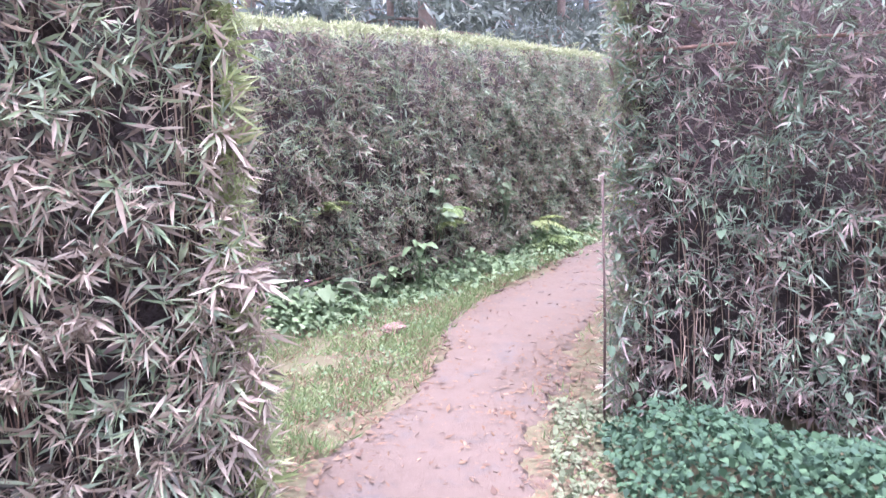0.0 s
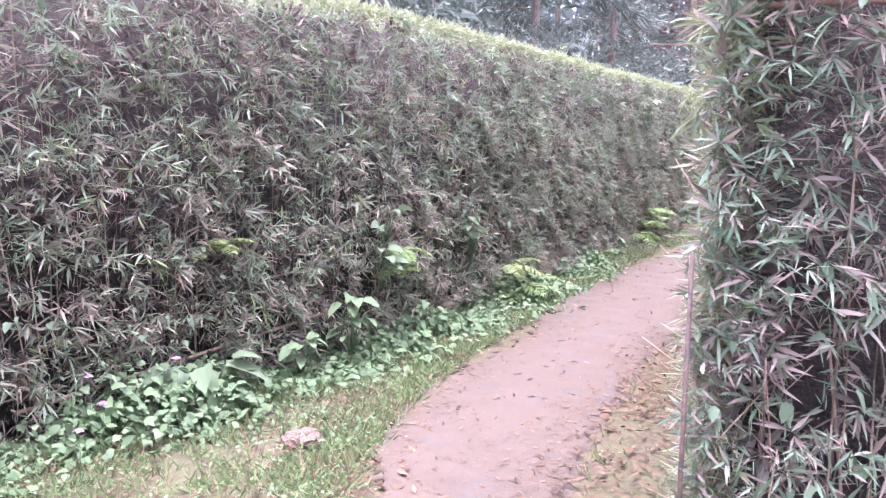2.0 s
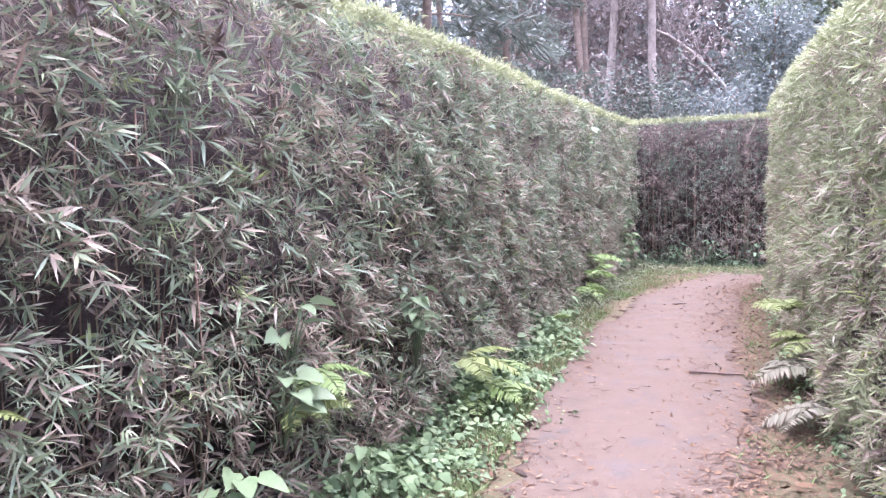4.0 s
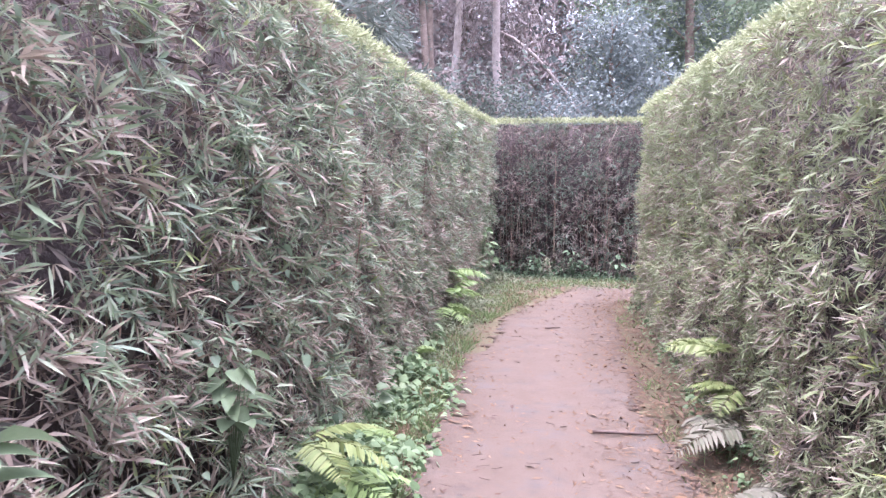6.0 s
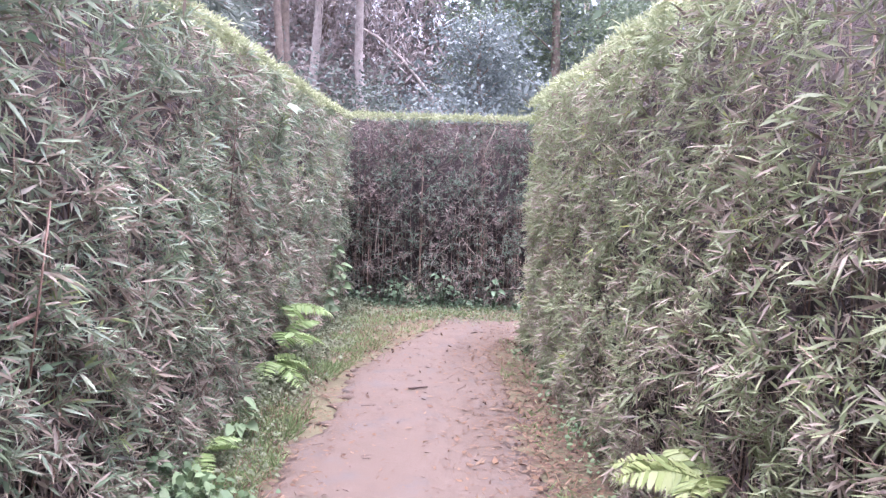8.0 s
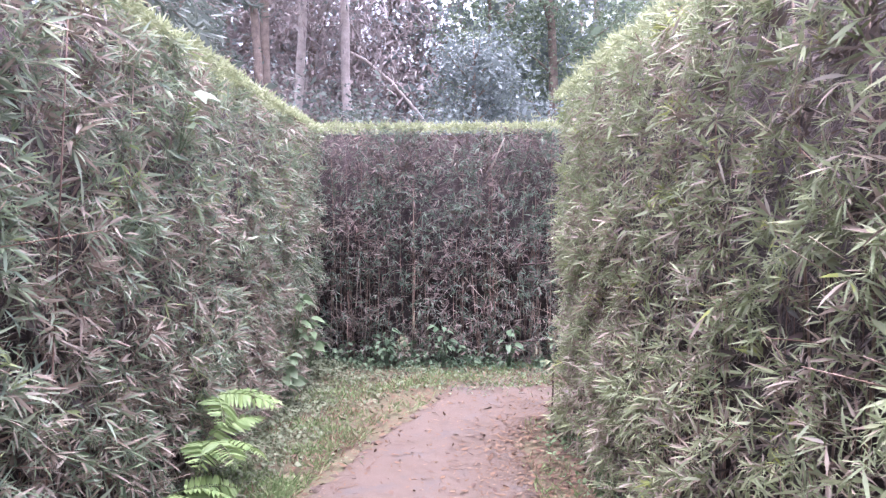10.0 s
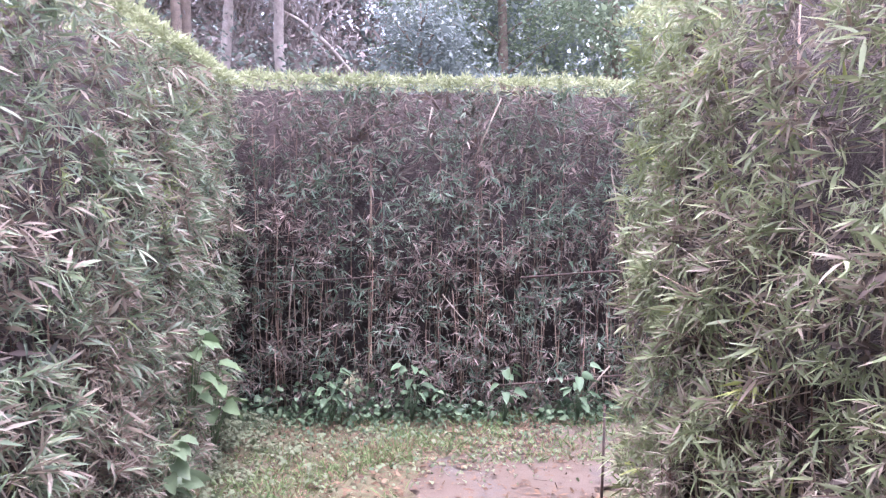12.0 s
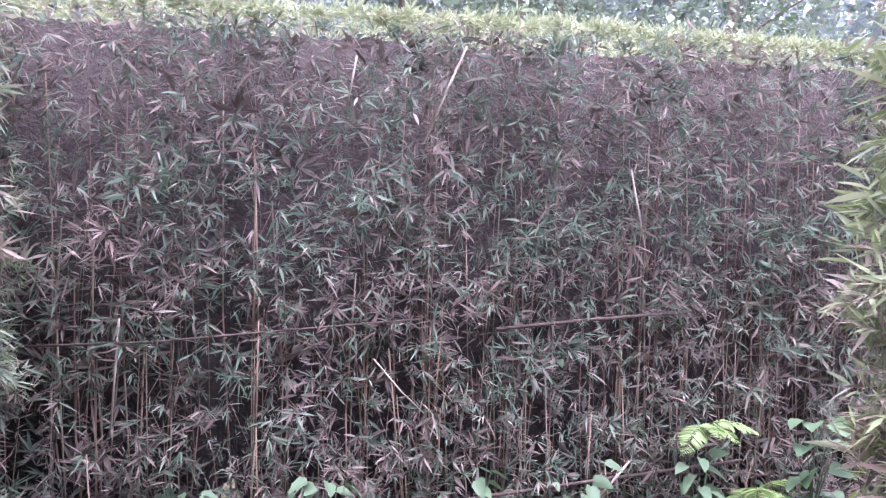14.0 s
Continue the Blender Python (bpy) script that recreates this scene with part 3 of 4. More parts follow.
def path_strip():
    n, k = 700, 26
    u = np.linspace(0, 1, n)
    a = np.stack([np.interp(u, np.linspace(0, 1, 15), PATH_LEFT.p[:, c]) for c in range(2)], -1)
    b = np.stack([np.interp(u, np.linspace(0, 1, 15), PATH_RIGHT.p[:, c]) for c in range(2)], -1)
    for _ in range(6):
        a[1:-1], b[1:-1] = (a[:-2] + 2 * a[1:-1] + a[2:]) / 4, (b[:-2] + 2 * b[1:-1] + b[2:]) / 4
    w = unit(b - a)
    z3 = np.zeros((n, 1))
    a = a - w * (0.12 * wavy(np.hstack([a, z3]), 4, 31))[:, None]
    b = b + w * (0.12 * wavy(np.hstack([b, z3]), 4, 33))[:, None]
    f = np.linspace(0, 1, k)
    p = a[:, None] * (1 - f)[None, :, None] + b[:, None] * f[None, :, None]
    p = np.concatenate([p, np.zeros((n, k, 1))], -1).reshape(-1, 3)
    fray = np.clip(1 - np.minimum(f, 1 - f) / 0.16, 0, 1)[None, :] ** 2 * np.sign(f - 0.5)[None, :]
    ragged = 0.09 * wavy(p, 16, 32) + 0.06 * wavy(p, 45, 37)
    p[:, :2] += np.repeat(w, k, 0) * (ragged * fray.repeat(n, 0).ravel())[:, None]
    edge = np.minimum(f, 1 - f)[None, :].repeat(n, 0).ravel()
    p[:, 2] = 0.012 + 0.008 * wavy(p, 3, 35) + 0.004 * wavy(p, 14, 36) - 0.03 * np.clip(1 - edge / 0.08, 0, 1)
    i, j = np.meshgrid(np.arange(k - 1), np.arange(n - 1))
    q = (j * k + i).ravel()
    t = np.concatenate([np.column_stack([q, q + 1, q + k]), np.column_stack([q + 1, q + k + 1, q + k])])
    ob = new("path", mesh_of("path", p, t, M_PATH, True))
    tagged(ob, "trodden pinkish-brown earth path between the hedges", "path", kind="structure")


path_strip()


# ---- low plants ----
def between(line_a, line_b, n, lo=0.0, hi=1.0, s_range=(0, 1)):
    """Places strewn between two lines drawn the same way."""
    u, f = rng.uniform(*s_range, n), rng.uniform(lo, hi, n)
    a, b = line_a.at(u * line_a.length), line_b.at(u * line_b.length)
    return np.column_stack([a + (b - a) * f[:, None], np.zeros(n)])


LEFT_FOOT = Line(LEFT.p[::-1][1:])


def weeds_along(name, line, left, n, reach, height, mat, label, size=(0.03, 0.075), rise=1.0):
    """Leafy weeds on stalks along the foot of a hedge; left: the side of the line on which they stand."""
    s = rng.uniform(0, line.length, n)
    q, nr = line.at(s), line.normal(s) * left
    w = np.abs(rng.uniform(-1, 1, n) + rng.uniform(-1, 1, n)) * reach
    clump = np.clip(0.5 + 0.8 * wavy(np.column_stack([q, np.zeros(n)]), 1.8, 41), 0.12, 1.2)
    h = height * clump * rng.uniform(0.1, 1.0, n) ** 1.3 * np.exp(-(w / (reach * 1.7)) ** 2)
    p = np.column_stack([q + nr * (w - 0.05)[:, None], h * rise + 0.015])
    keep = rng.uniform(size=n) < 0.6 + 0.45 * wavy(p * np.array([1, 1, 0]), 7, 42) + 0.35 * wavy(p * np.array([1, 1, 0]), 19, 43)
    p, nr, h, n = p[keep], nr[keep], h[keep], int(keep.sum())
    d = np.column_stack([nr * 0.6 + rng.normal(size=(n, 2)) * 0.7, rng.normal(0.1, 0.5, n)])
    ln = size[0] + (size[1] - size[0]) * rng.uniform(0, 1, n) ** 1.8
    v, t = blades(p, d, ln, ln * rng.uniform(0.55, 0.85, n), bend=0.3, fold=0.12, belly=0.32)
    m = n // 6
    k = rng.integers(0, n, m)
    foot = p[k] * np.array([1, 1, 0]) + np.column_stack([rng.normal(size=(m, 2)) * 0.02, np.zeros(m)])
    v, t = joined((v, t), rods(foot, p[k], 0.0018, 3))
    tagged(new(name, mesh_of(name, v, t, mat)), label, "weeds", kind="stuff")


weeds_along("weeds", Line(LEFT_FOOT.p[:6]), -1, 16000, 0.32, 0.50, M_WEED, "low leafy green weeds along the hedge foot", (0.03, 0.085))
weeds_along("weeds", Line(LEFT_FOOT.p[5:]), -1, 15000, 0.27, 0.19, M_VERGE, "low grey-green weeds along the hedge foot", (0.012, 0.04))
weeds_along("weeds", Line(END.p[::-1]), -1, 4200, 0.16, 0.36, M_WEED_SHADED, "low broad-leaved weeds along the dark hedge", (0.03, 0.07))
weeds_along("weeds", RIGHT, 1, 3000, 0.14, 0.22, M_WEED, "sparse small weeds along the hedge foot", (0.02, 0.05))


weeds_along("weeds", Line(LEFT_FOOT.p[:5]), -1, 5000, 0.42, 0.12, M_WEED, "flat green weeds spreading over the verge", (0.02, 0.05))
weeds_along("weeds", Line([(-0.1, 1.2), (0.0, 2.6), (0.3, 3.5), (0.35, 4.4), (0.45, 5.2)]), 1, 2000, 0.45, 0.09, M_WEED, "flat green weeds beside the path", (0.014, 0.035))


weeds_along("weeds", Line(END.p[::-1]), -1, 6500, 0.60, 0.08, M_WEED_SHADED, "flat green weeds spreading before the dark hedge", (0.014, 0.04))


weeds_along("weeds", Line([(1.2, 0.2), (1.3, 1.6), (1.28, 2.5), (1.3, 3.3)]), -1, 3200, 0.24, 0.10, M_VERGE, "low green weeds between the path and the ivy", (0.02, 0.05))
weeds_along("weeds", Line([(1.7, 1.75), (2.6, 1.55), (3.9, 1.3)]), -1, 3500, 0.3, 0.16, M_VERGE, "green weeds in front of the ivy bed", (0.02, 0.055))


weeds_along("weeds", Line([(3.5, 13.0), (4.3, 14.4), (5.0, 15.0), (6.2, 14.6), (7.6, 13.9)]), -1, 4200, 0.5, 0.07, M_VERGE, "flat pale green weeds in the corner of the path", (0.015, 0.045))


def ivy_bed():
    n = 15000
    f = rng.uniform(0, 1, n) ** 0.9
    u = rng.uniform(0, 1, n)
    a = np.column_stack([1.45 + 3.4 * u, 2.95 - 0.28 * 3.4 * u])
    b = np.column_stack([1.45 + 3.4 * u + 0.1, 1.75 - 0.5 * u])
    q = a + (b - a) * f[:, None]
    bed = np.clip(0.8 + 0.35 * wavy(np.column_stack([q, np.zeros(n)]), 3, 51), 0.3, 1.2)
    edge = np.clip((q[:, 0] - 1.4) / 0.35, 0.15, 1) * np.clip((1 - f) / 0.25, 0.2, 1)
    p = np.column_stack([q, 0.02 + 0.27 * bed * edge * rng.uniform(0.25, 1, n)])
    d = np.column_stack([rng.normal(size=(n, 2)), rng.normal(0.1, 0.5, n)])
    ln = rng.uniform(0.018, 0.048, n)
    v, t = blades(p, d, ln, ln * rng.uniform(0.7, 0.95, n), bend=0.3, fold=0.12, belly=0.32)
    tagged(new("ivy", mesh_of("ivy", v, t, M_IVY)), "dark green ivy bed in front of the hedge", "ivy", kind="stuff")


ivy_bed()


def turf():
    pieces = []
    n = 30000
    u = rng.uniform(0, 1, n)
    e = Line(PATH_LEFT.p[1:12]).at(u * Line(PATH_LEFT.p[1:12]).length)
    near = np.abs(rng.normal(size=n)) * 0.34
    nr = Line(PATH_LEFT.p[1:12]).normal(u * Line(PATH_LEFT.p[1:12]).length)
    q = e + nr * (near + 0.02)[:, None]
    pieces.append((q, 1.0))
    m = 14000
    line = Line(PATH_RIGHT.p[1:11])
    s = rng.uniform(0, line.length, m)
    q2 = line.at(s) - line.normal(s) * (np.abs(rng.normal(size=m)) * 0.22 - 0.06)[:, None]
    pieces.append((q2[: m // 4], 0.8))
    k = 8000
    line = Line(PATH_LEFT.p[10:])
    s = rng.uniform(0, line.length, k)
    q3 = line.at(s) + line.normal(s) * (np.abs(rng.normal(size=k)) * 0.45 - 0.1)[:, None]
    pieces.append((q3, 0.8))
    f = 60000
    y = 2.6 + 12 * rng.uniform(0, 1, f) ** 1.35
    lo = np.interp(y, LEFT_FOOT.p[:, 1], LEFT_FOOT.p[:, 0])
    hi = np.interp(y, PATH_LEFT.p[:12, 1], PATH_LEFT.p[:12, 0])
    pieces.append((np.column_stack([lo + (hi - lo) * rng.uniform(0, 1.03, f), y]), 1.0))
    s = rng.uniform(0.5, END.length, 12000)
    pieces.append((END.at(s) + END.normal(s) * rng.uniform(0, 0.95, len(s))[:, None], 1.0))
    q = np.concatenate([a for a, _ in pieces])
    patch = wavy(np.column_stack([q, np.zeros(len(q))]), 4, 61)
    fine = wavy(np.column_stack([q, np.zeros(len(q))]), 14, 62)
    q = q[rng.uniform(size=len(q)) < 0.42 + 0.65 * patch + 0.45 * fine]
    n = len(q)
    p = np.column_stack([q, np.zeros(n)])
    d = np.column_stack([rng.normal(size=(n, 2)) * 0.6, rng.uniform(0.3, 1.0, n)])
    ln = rng.uniform(0.025, 0.075, n)
    blade = slips(p, d, ln * 1.3, ln * 0.10 + 0.0018, np.column_stack([rng.normal(size=(n, 2)), np.zeros(n)]))
    m = int(n * 0.55)
    j = rng.integers(0, n, m)
    p2 = p[j] + np.column_stack([rng.normal(size=(m, 2)) * 0.03, rng.uniform(0.006, 0.035, m)])
    v, t = joined(blade, clover(p2, rng.uniform(0.008, 0.02, m)))
    tagged(new("grass", mesh_of("grass", v, t, M_GRASS)), "short yellow-green grass and clover along the path", "grass", kind="stuff")


turf()


def litter():
    n = 17000
    pts = []
    for line, sign in ((Line(PATH_LEFT.p[1:13]), 1), (Line(PATH_RIGHT.p[1:12]), -1), (Line(PATH_RIGHT.p[5:12]), -1.6)):
        s = rng.uniform(0, line.length, n)
        pts.append(line.at(s) + sign * line.normal(s) * rng.normal(0.08, 0.24, n)[:, None])
    m = 1500
    pts.append(between(Line(PATH_LEFT.p[1:13]), Line(PATH_RIGHT.p[1:13]), m)[:, :2])
    k = 9000
    s = rng.uniform(1.4, END.length - 0.5, k)
    pts.append(END.at(s) + END.normal(s) * np.abs(rng.normal(0.45, 0.35, k))[:, None])
    q = np.concatenate(pts)
    n = len(q)
    p = np.column_stack([q, rng.uniform(0.008, 0.022, n)])
    d = np.column_stack([rng.normal(size=(n, 2)), rng.normal(0, 0.15, n)])
    ln = rng.uniform(0.012, 0.045, n) * rng.lognormal(0, 0.3, n)
    v, t = slips(p, d, ln, ln * rng.uniform(0.15, 0.5, n), np.array([0, 0, 2.0]))
    tagged(new("leaf_litter", mesh_of("leaf_litter", v, t, M_LITTER)), "small dead brown leaves strewn over the path edges", "leaf litter", kind="stuff")


litter()


# ---- ferns and single plants ----
def frond_mesh(length, mat, pairs=25):
    """One fern frond along +x, arching down, with pinnae in pairs on a thin rib."""
    u = np.linspace(0, 1, 14)
    rib = np.column_stack([u * length, np.zeros(14), length * (0.42 * u - 0.62 * u ** 2)])
    v, t = tube(rib, 0.004 * (1 - 0.8 * u) * (length / 0.5), 5)
    f = np.repeat(np.linspace(0.16, 0.99, pairs), 2)
    p = np.column_stack([np.interp(f, u, rib[:, k]) for k in range(3)])
    side = np.tile([1.0, -1.0], pairs)
    d = np.column_stack([np.full(2 * pairs, 0.35), side, np.full(2 * pairs, -0.12)]) + rng.normal(size=(2 * pairs, 3)) * 0.07
    ln = length * 0.26 * np.sin(np.pi * np.clip(f * 0.92 + 0.12, 0, 1)) ** 0.7 + 0.01
    a = blades(p, d, ln, ln * 0.17 + 0.003, 0.25, 0.06, 0.25)
    return mesh_of("frond", *a, mat), mesh_of("rib", v, t, mat)


def fern(x, y, z, heading, fronds, length, mat, label, spread=70, up=0.0):
    x, y = x + 0.06 * math.cos(radians(heading)), y + 0.06 * math.sin(radians(heading))
    ob = root("fern", (x, y, z), label, "fern", "ferns along the hedges")
    for i in range(fronds):
        pinnae, rib = frond_mesh(length * rng.uniform(0.75, 1.1), mat)
        part_ob = part("frond", pinnae, ob)
        part("rib", rib, part_ob)
        a = heading + spread * (i / max(1, fronds - 1) - 0.5) * 2 + rng.normal() * 8
        part_ob.matrix_basis = pose(0, 0, 0, rng.normal() * 12, -up + rng.normal() * 9, a)
    return ob


YELLOW, PLAIN, DRYF = "yellow-green fern arching out of the hedge foot", "light green fern arching out of the hedge foot", "dry pale tan fern drooping onto the path"
fern(1.12, 8.1, 0.36, -30, 3, 0.40, M_FERN_YELLOW, YELLOW, 40, 10)
fern(1.22, 8.2, 0.16, -45, 4, 0.46, M_FERN, PLAIN, 50)
fern(0.33, 6.60, 0.72, -50, 3, 0.28, M_FERN, PLAIN, 45, 5)
fern(0.30, 6.55, 0.58, -60, 3, 0.24, M_FERN_YELLOW, YELLOW, 50)
fern(-0.58, 5.47, 0.88, -50, 4, 0.26, M_FERN_YELLOW, YELLOW, 50, 10)
fern(3.80, 8.5, 0.50, 150, 6, 0.36, M_FERN_YELLOW, YELLOW, 70, 15)
fern(3.75, 8.3, 0.34, 165, 4, 0.34, M_FERN_YELLOW, YELLOW, 30, 0)
fern(3.62, 8.05, 0.18, 135, 3, 0.46, M_FERN_DRY, DRYF, 30)
fern(3.28, 7.3, 0.15, 140, 3, 0.40, M_FERN_DRY, DRYF, 40)
fern(1.48, 8.98, 0.10, -40, 5, 0.42, M_FERN, PLAIN, 55)
fern(3.38, 12.8, 0.48, -45, 3, 0.42, M_FERN, PLAIN, 45)
fern(3.10, 12.2, 0.18, -45, 4, 0.40, M_FERN, PLAIN, 60)
fern(3.3, 12.55, 0.3, -50, 4, 0.42, M_FERN, PLAIN, 60, 5)
fern(2.35, 10.7, 0.10, -40, 3, 0.30, M_FERN, PLAIN, 60)
fern(7.7, 14.2, 0.55, -110, 4, 0.26, M_FERN, PLAIN, 60)
fern(7.95, 14.05, 0.22, -110, 5, 0.26, M_FERN, PLAIN, 70)


def broad_plant(x, y, z, n, size, height, label, mat=M_WEED, heading=None):
    """A weed of a few large leaves on stalks; each leaf is a part."""
    if heading is not None:
        x, y = x + 0.10 * math.cos(radians(heading)), y + 0.10 * math.sin(radians(heading))
    ob = root("weed_plant", (x, y, z), label, "plant", "broad-leaved weeds")
    for i in range(n):
        a = (heading if heading is not None else 0) + (rng.uniform(-80, 80) if heading is not None else rng.uniform(0, 360))
        h = height * rng.uniform(0.35, 1)
        d = np.array([math.cos(radians(a)), math.sin(radians(a)), 0])
        tip = d * size * rng.uniform(0.4, 1.1) + np.array([0, 0, h])
        v, t = tube([np.zeros(3), tip * np.array([0.5, 0.5, 0.6]), tip], [0.003, 0.0025, 0.002], 4)
        lf = round_leaves(tip[None], (d + np.array([0, 0, rng.normal(0.0, 0.25)]))[None], size * rng.uniform(0.8, 1.2), size * rng.uniform(0.6, 0.8), 0.3)
        stalk = part("stalk", mesh_of("stalk", v, t, mat), ob)
        part("leaf", mesh_of("leaf", *lf, mat), stalk)
    return ob


WEED = "pale green broad-leaved weed growing out of the hedge"
M_PALE = leaf_material("pale_weed_leaf", [(0.13, 0.185, 0.10), (0.17, 0.225, 0.13), (0.12, 0.17, 0.09)], None, gloss=0.4, through=0.35)
broad_plant(0.24, 6.50, 0.80, 6, 0.11, 0.22, WEED, M_PALE, -50)
broad_plant(0.80, 7.62, 0.45, 17, 0.095, 0.48, WEED, M_PALE, -50)
broad_plant(0.2, 6.42, 0.45, 7, 0.12, 0.34, WEED, M_PALE, -50)
broad_plant(0.05, 6.2, 0.02, 12, 0.12, 0.5, WEED, M_WEED, -50)
broad_plant(0.5, 6.9, 0.02, 9, 0.08, 0.30, WEED, M_WEED, -50)
broad_plant(-0.62, 5.25, 0.0, 11, 0.19, 0.30, WEED, M_PALE, -50)
broad_plant(-0.2, 5.8, 0.0, 12, 0.10, 0.3, WEED, M_WEED, -50)
broad_plant(-0.95, 4.8, 0.0, 9, 0.10, 0.25, WEED, M_WEED, -50)
broad_plant(1.7, 9.4, 0.02, 8, 0.09, 0.22, WEED, M_PALE, -50)
broad_plant(2.6, 11.1, 0.02, 8, 0.09, 0.25, WEED, M_WEED, -50)
broad_plant(4.45, 14.75, 0.3, 12, 0.11, 0.55, WEED, M_WEED, -60)
broad_plant(4.65, 15.05, 0.0, 14, 0.12, 0.6, WEED, M_WEED, -60)
broad_plant(4.2, 14.3, 0.0, 14, 0.12, 0.42, WEED, M_PALE, -60)
broad_plant(6.1, 15.02, 0.02, 12, 0.085, 0.42, WEED, M_WEED_SHADED, -110)
broad_plant(6.65, 14.7, 0.02, 12, 0.085, 0.42, WEED, M_WEED_SHADED, -110)
broad_plant(7.1, 14.45, 0.02, 12, 0.085, 0.42, WEED, M_WEED_SHADED, -110)
broad_plant(5.6, 15.25, 0.02, 12, 0.085, 0.42, WEED, M_WEED_SHADED, -110)
broad_plant(7.6, 14.2, 0.02, 12, 0.085, 0.42, WEED, M_WEED_SHADED, -110)
broad_plant(8.15, 13.9, 0.1, 9, 0.13, 0.5, WEED, M_WEED_SHADED, -110)
broad_plant(3.14, 12.3, 1.75, 5, 0.13, 0.32, WEED, M_PALE, -60)


def flower(x, y, z):
    ob = root("pink_flower", (x, y, 0), "small pink wild flower among the weeds", "flower", "pink flowers")
    v, t = tube([(0, 0, 0), (0.01, 0, z * 0.6), (0, 0.01, z)], [0.002, 0.0018, 0.0015], 4)
    part("stalk", mesh_of("stalk", v, t, M_WEED), ob)
    for i in range(5):
        a = 2 * math.pi * i / 5
        v, t = round_leaves(np.array([[0, 0.01, z]]), np.array([[math.cos(a), math.sin(a), 0.3]]), 0.028, 0.025)
        part("petal", mesh_of("petal", v, t, M_PETAL), ob)


for fx, fy, fz in ((-0.72, 4.20, 0.24), (-0.76, 4.48, 0.26), (-0.9, 4.62, 0.34), (-0.58, 4.9, 0.36)):
    flower(fx, fy, fz)


M_CULM = plain_material("pale_cane", [(0.3, (0.22, 0.17, 0.125)), (0.7, (0.36, 0.30, 0.235))], 20, 0.6, 0.2)


# ---- rods, canes, sticks and clods ----
def stick(name, pts, radii, mat, label, category):
    v, t = tube(pts, radii, 8)
    tagged(new(name, mesh_of(name, v, t, mat, True)), label, category)


stick("metal_rod", [(1.51, 3.05, 0), (1.515, 3.05, 0.5), (1.505, 3.04, 1.25)], [0.007, 0.007, 0.006], M_ROD, "thin dark rusty rod standing at the hedge corner", "rod")
stick("metal_rod", [(5.97, 13.02, 0), (5.98, 13.02, 0.3), (5.99, 13.03, 0.62)], [0.007, 0.007, 0.006], M_ROD, "thin dark rusty rod standing at the hedge end", "rod")
stick("cane", [(1.6, 3.12, 1.83), (2.4, 2.88, 1.84), (3.6, 2.56, 1.82)], [0.008, 0.008, 0.007], M_CANE, "reddish-brown cane tied across the hedge", "cane")
stick("cane", [(-1.23, 4.55, 0.17), (-0.6, 5.32, 0.27), (-0.05, 6.02, 0.36)], [0.012, 0.011, 0.009], M_CANE, "reddish-brown cane along the hedge foot", "cane")
stick("cane", [(1.36, 8.7, 1.03), (1.5, 8.98, 1.06), (1.66, 9.25, 1.10)], [0.010, 0.009, 0.007], M_CANE, "reddish-brown broken cane sticking out of the hedge", "cane")
DARK_CANE, PALE_CANE = "dark reddish cane tied along the shaded hedge", "pale broken bamboo cane caught in the shaded hedge"
stick("cane", [(5.0, 15.66, 0.98), (5.5, 15.38, 0.99), (6.0, 15.12, 1.03), (6.5, 14.85, 1.07)], [0.005, 0.005, 0.005, 0.004], M_ROD, DARK_CANE, "cane")
stick("cane", [(6.8, 14.68, 1.02), (7.2, 14.45, 1.06), (7.62, 14.22, 1.09)], [0.008, 0.008, 0.006], M_ROD, DARK_CANE, "cane")
stick("cane", [(6.6, 14.78, 0.24), (7.2, 14.44, 0.30), (7.9, 14.06, 0.36)], [0.008, 0.008, 0.006], M_ROD, DARK_CANE, "cane")
stick("cane", [(6.65, 14.75, 2.27), (6.57, 14.8, 2.05), (6.49, 14.84, 1.84)], [0.0053, 0.0053, 0.0037], M_CULM, PALE_CANE, "cane")
stick("cane", [(6.23, 14.98, 2.2), (6.2, 15.0, 2.0)], [0.0045, 0.0037], M_CULM, PALE_CANE, "cane")
stick("cane", [(7.35, 14.37, 1.76), (7.40, 14.34, 1.5), (7.44, 14.32, 1.29)], [0.0045, 0.0045, 0.0037], M_CULM, PALE_CANE, "cane")
stick("cane", [(6.31, 14.94, 0.9), (6.42, 14.88, 0.75), (6.51, 14.83, 0.65)], [0.0037, 0.0037, 0.003], M_CULM, PALE_CANE, "cane")
stick("cane", [(7.21, 14.40, 0.22), (7.34, 14.32, 0.40)], [0.006, 0.0053], M_CULM, PALE_CANE, "cane")
stick("cane", [(5.4, 15.44, 1.09), (5.37, 15.46, 0.6)], [0.0045, 0.0045], M_CULM, PALE_CANE, "cane")
stick("fallen_stick", [(2.98, 8.72, 0.03), (3.08, 8.66, 0.035), (3.22, 8.62, 0.028), (3.33, 8.57, 0.03)], [0.011, 0.010, 0.008, 0.005], M_ROD, "short dark fallen stick lying on the path", "stick")
stick("fallen_stick", [(4.06, 11.66, 0.022), (4.14, 11.64, 0.026), (4.22, 11.65, 0.022)], [0.007, 0.008, 0.005], M_ROD, "small dark twig lying on the path", "stick")


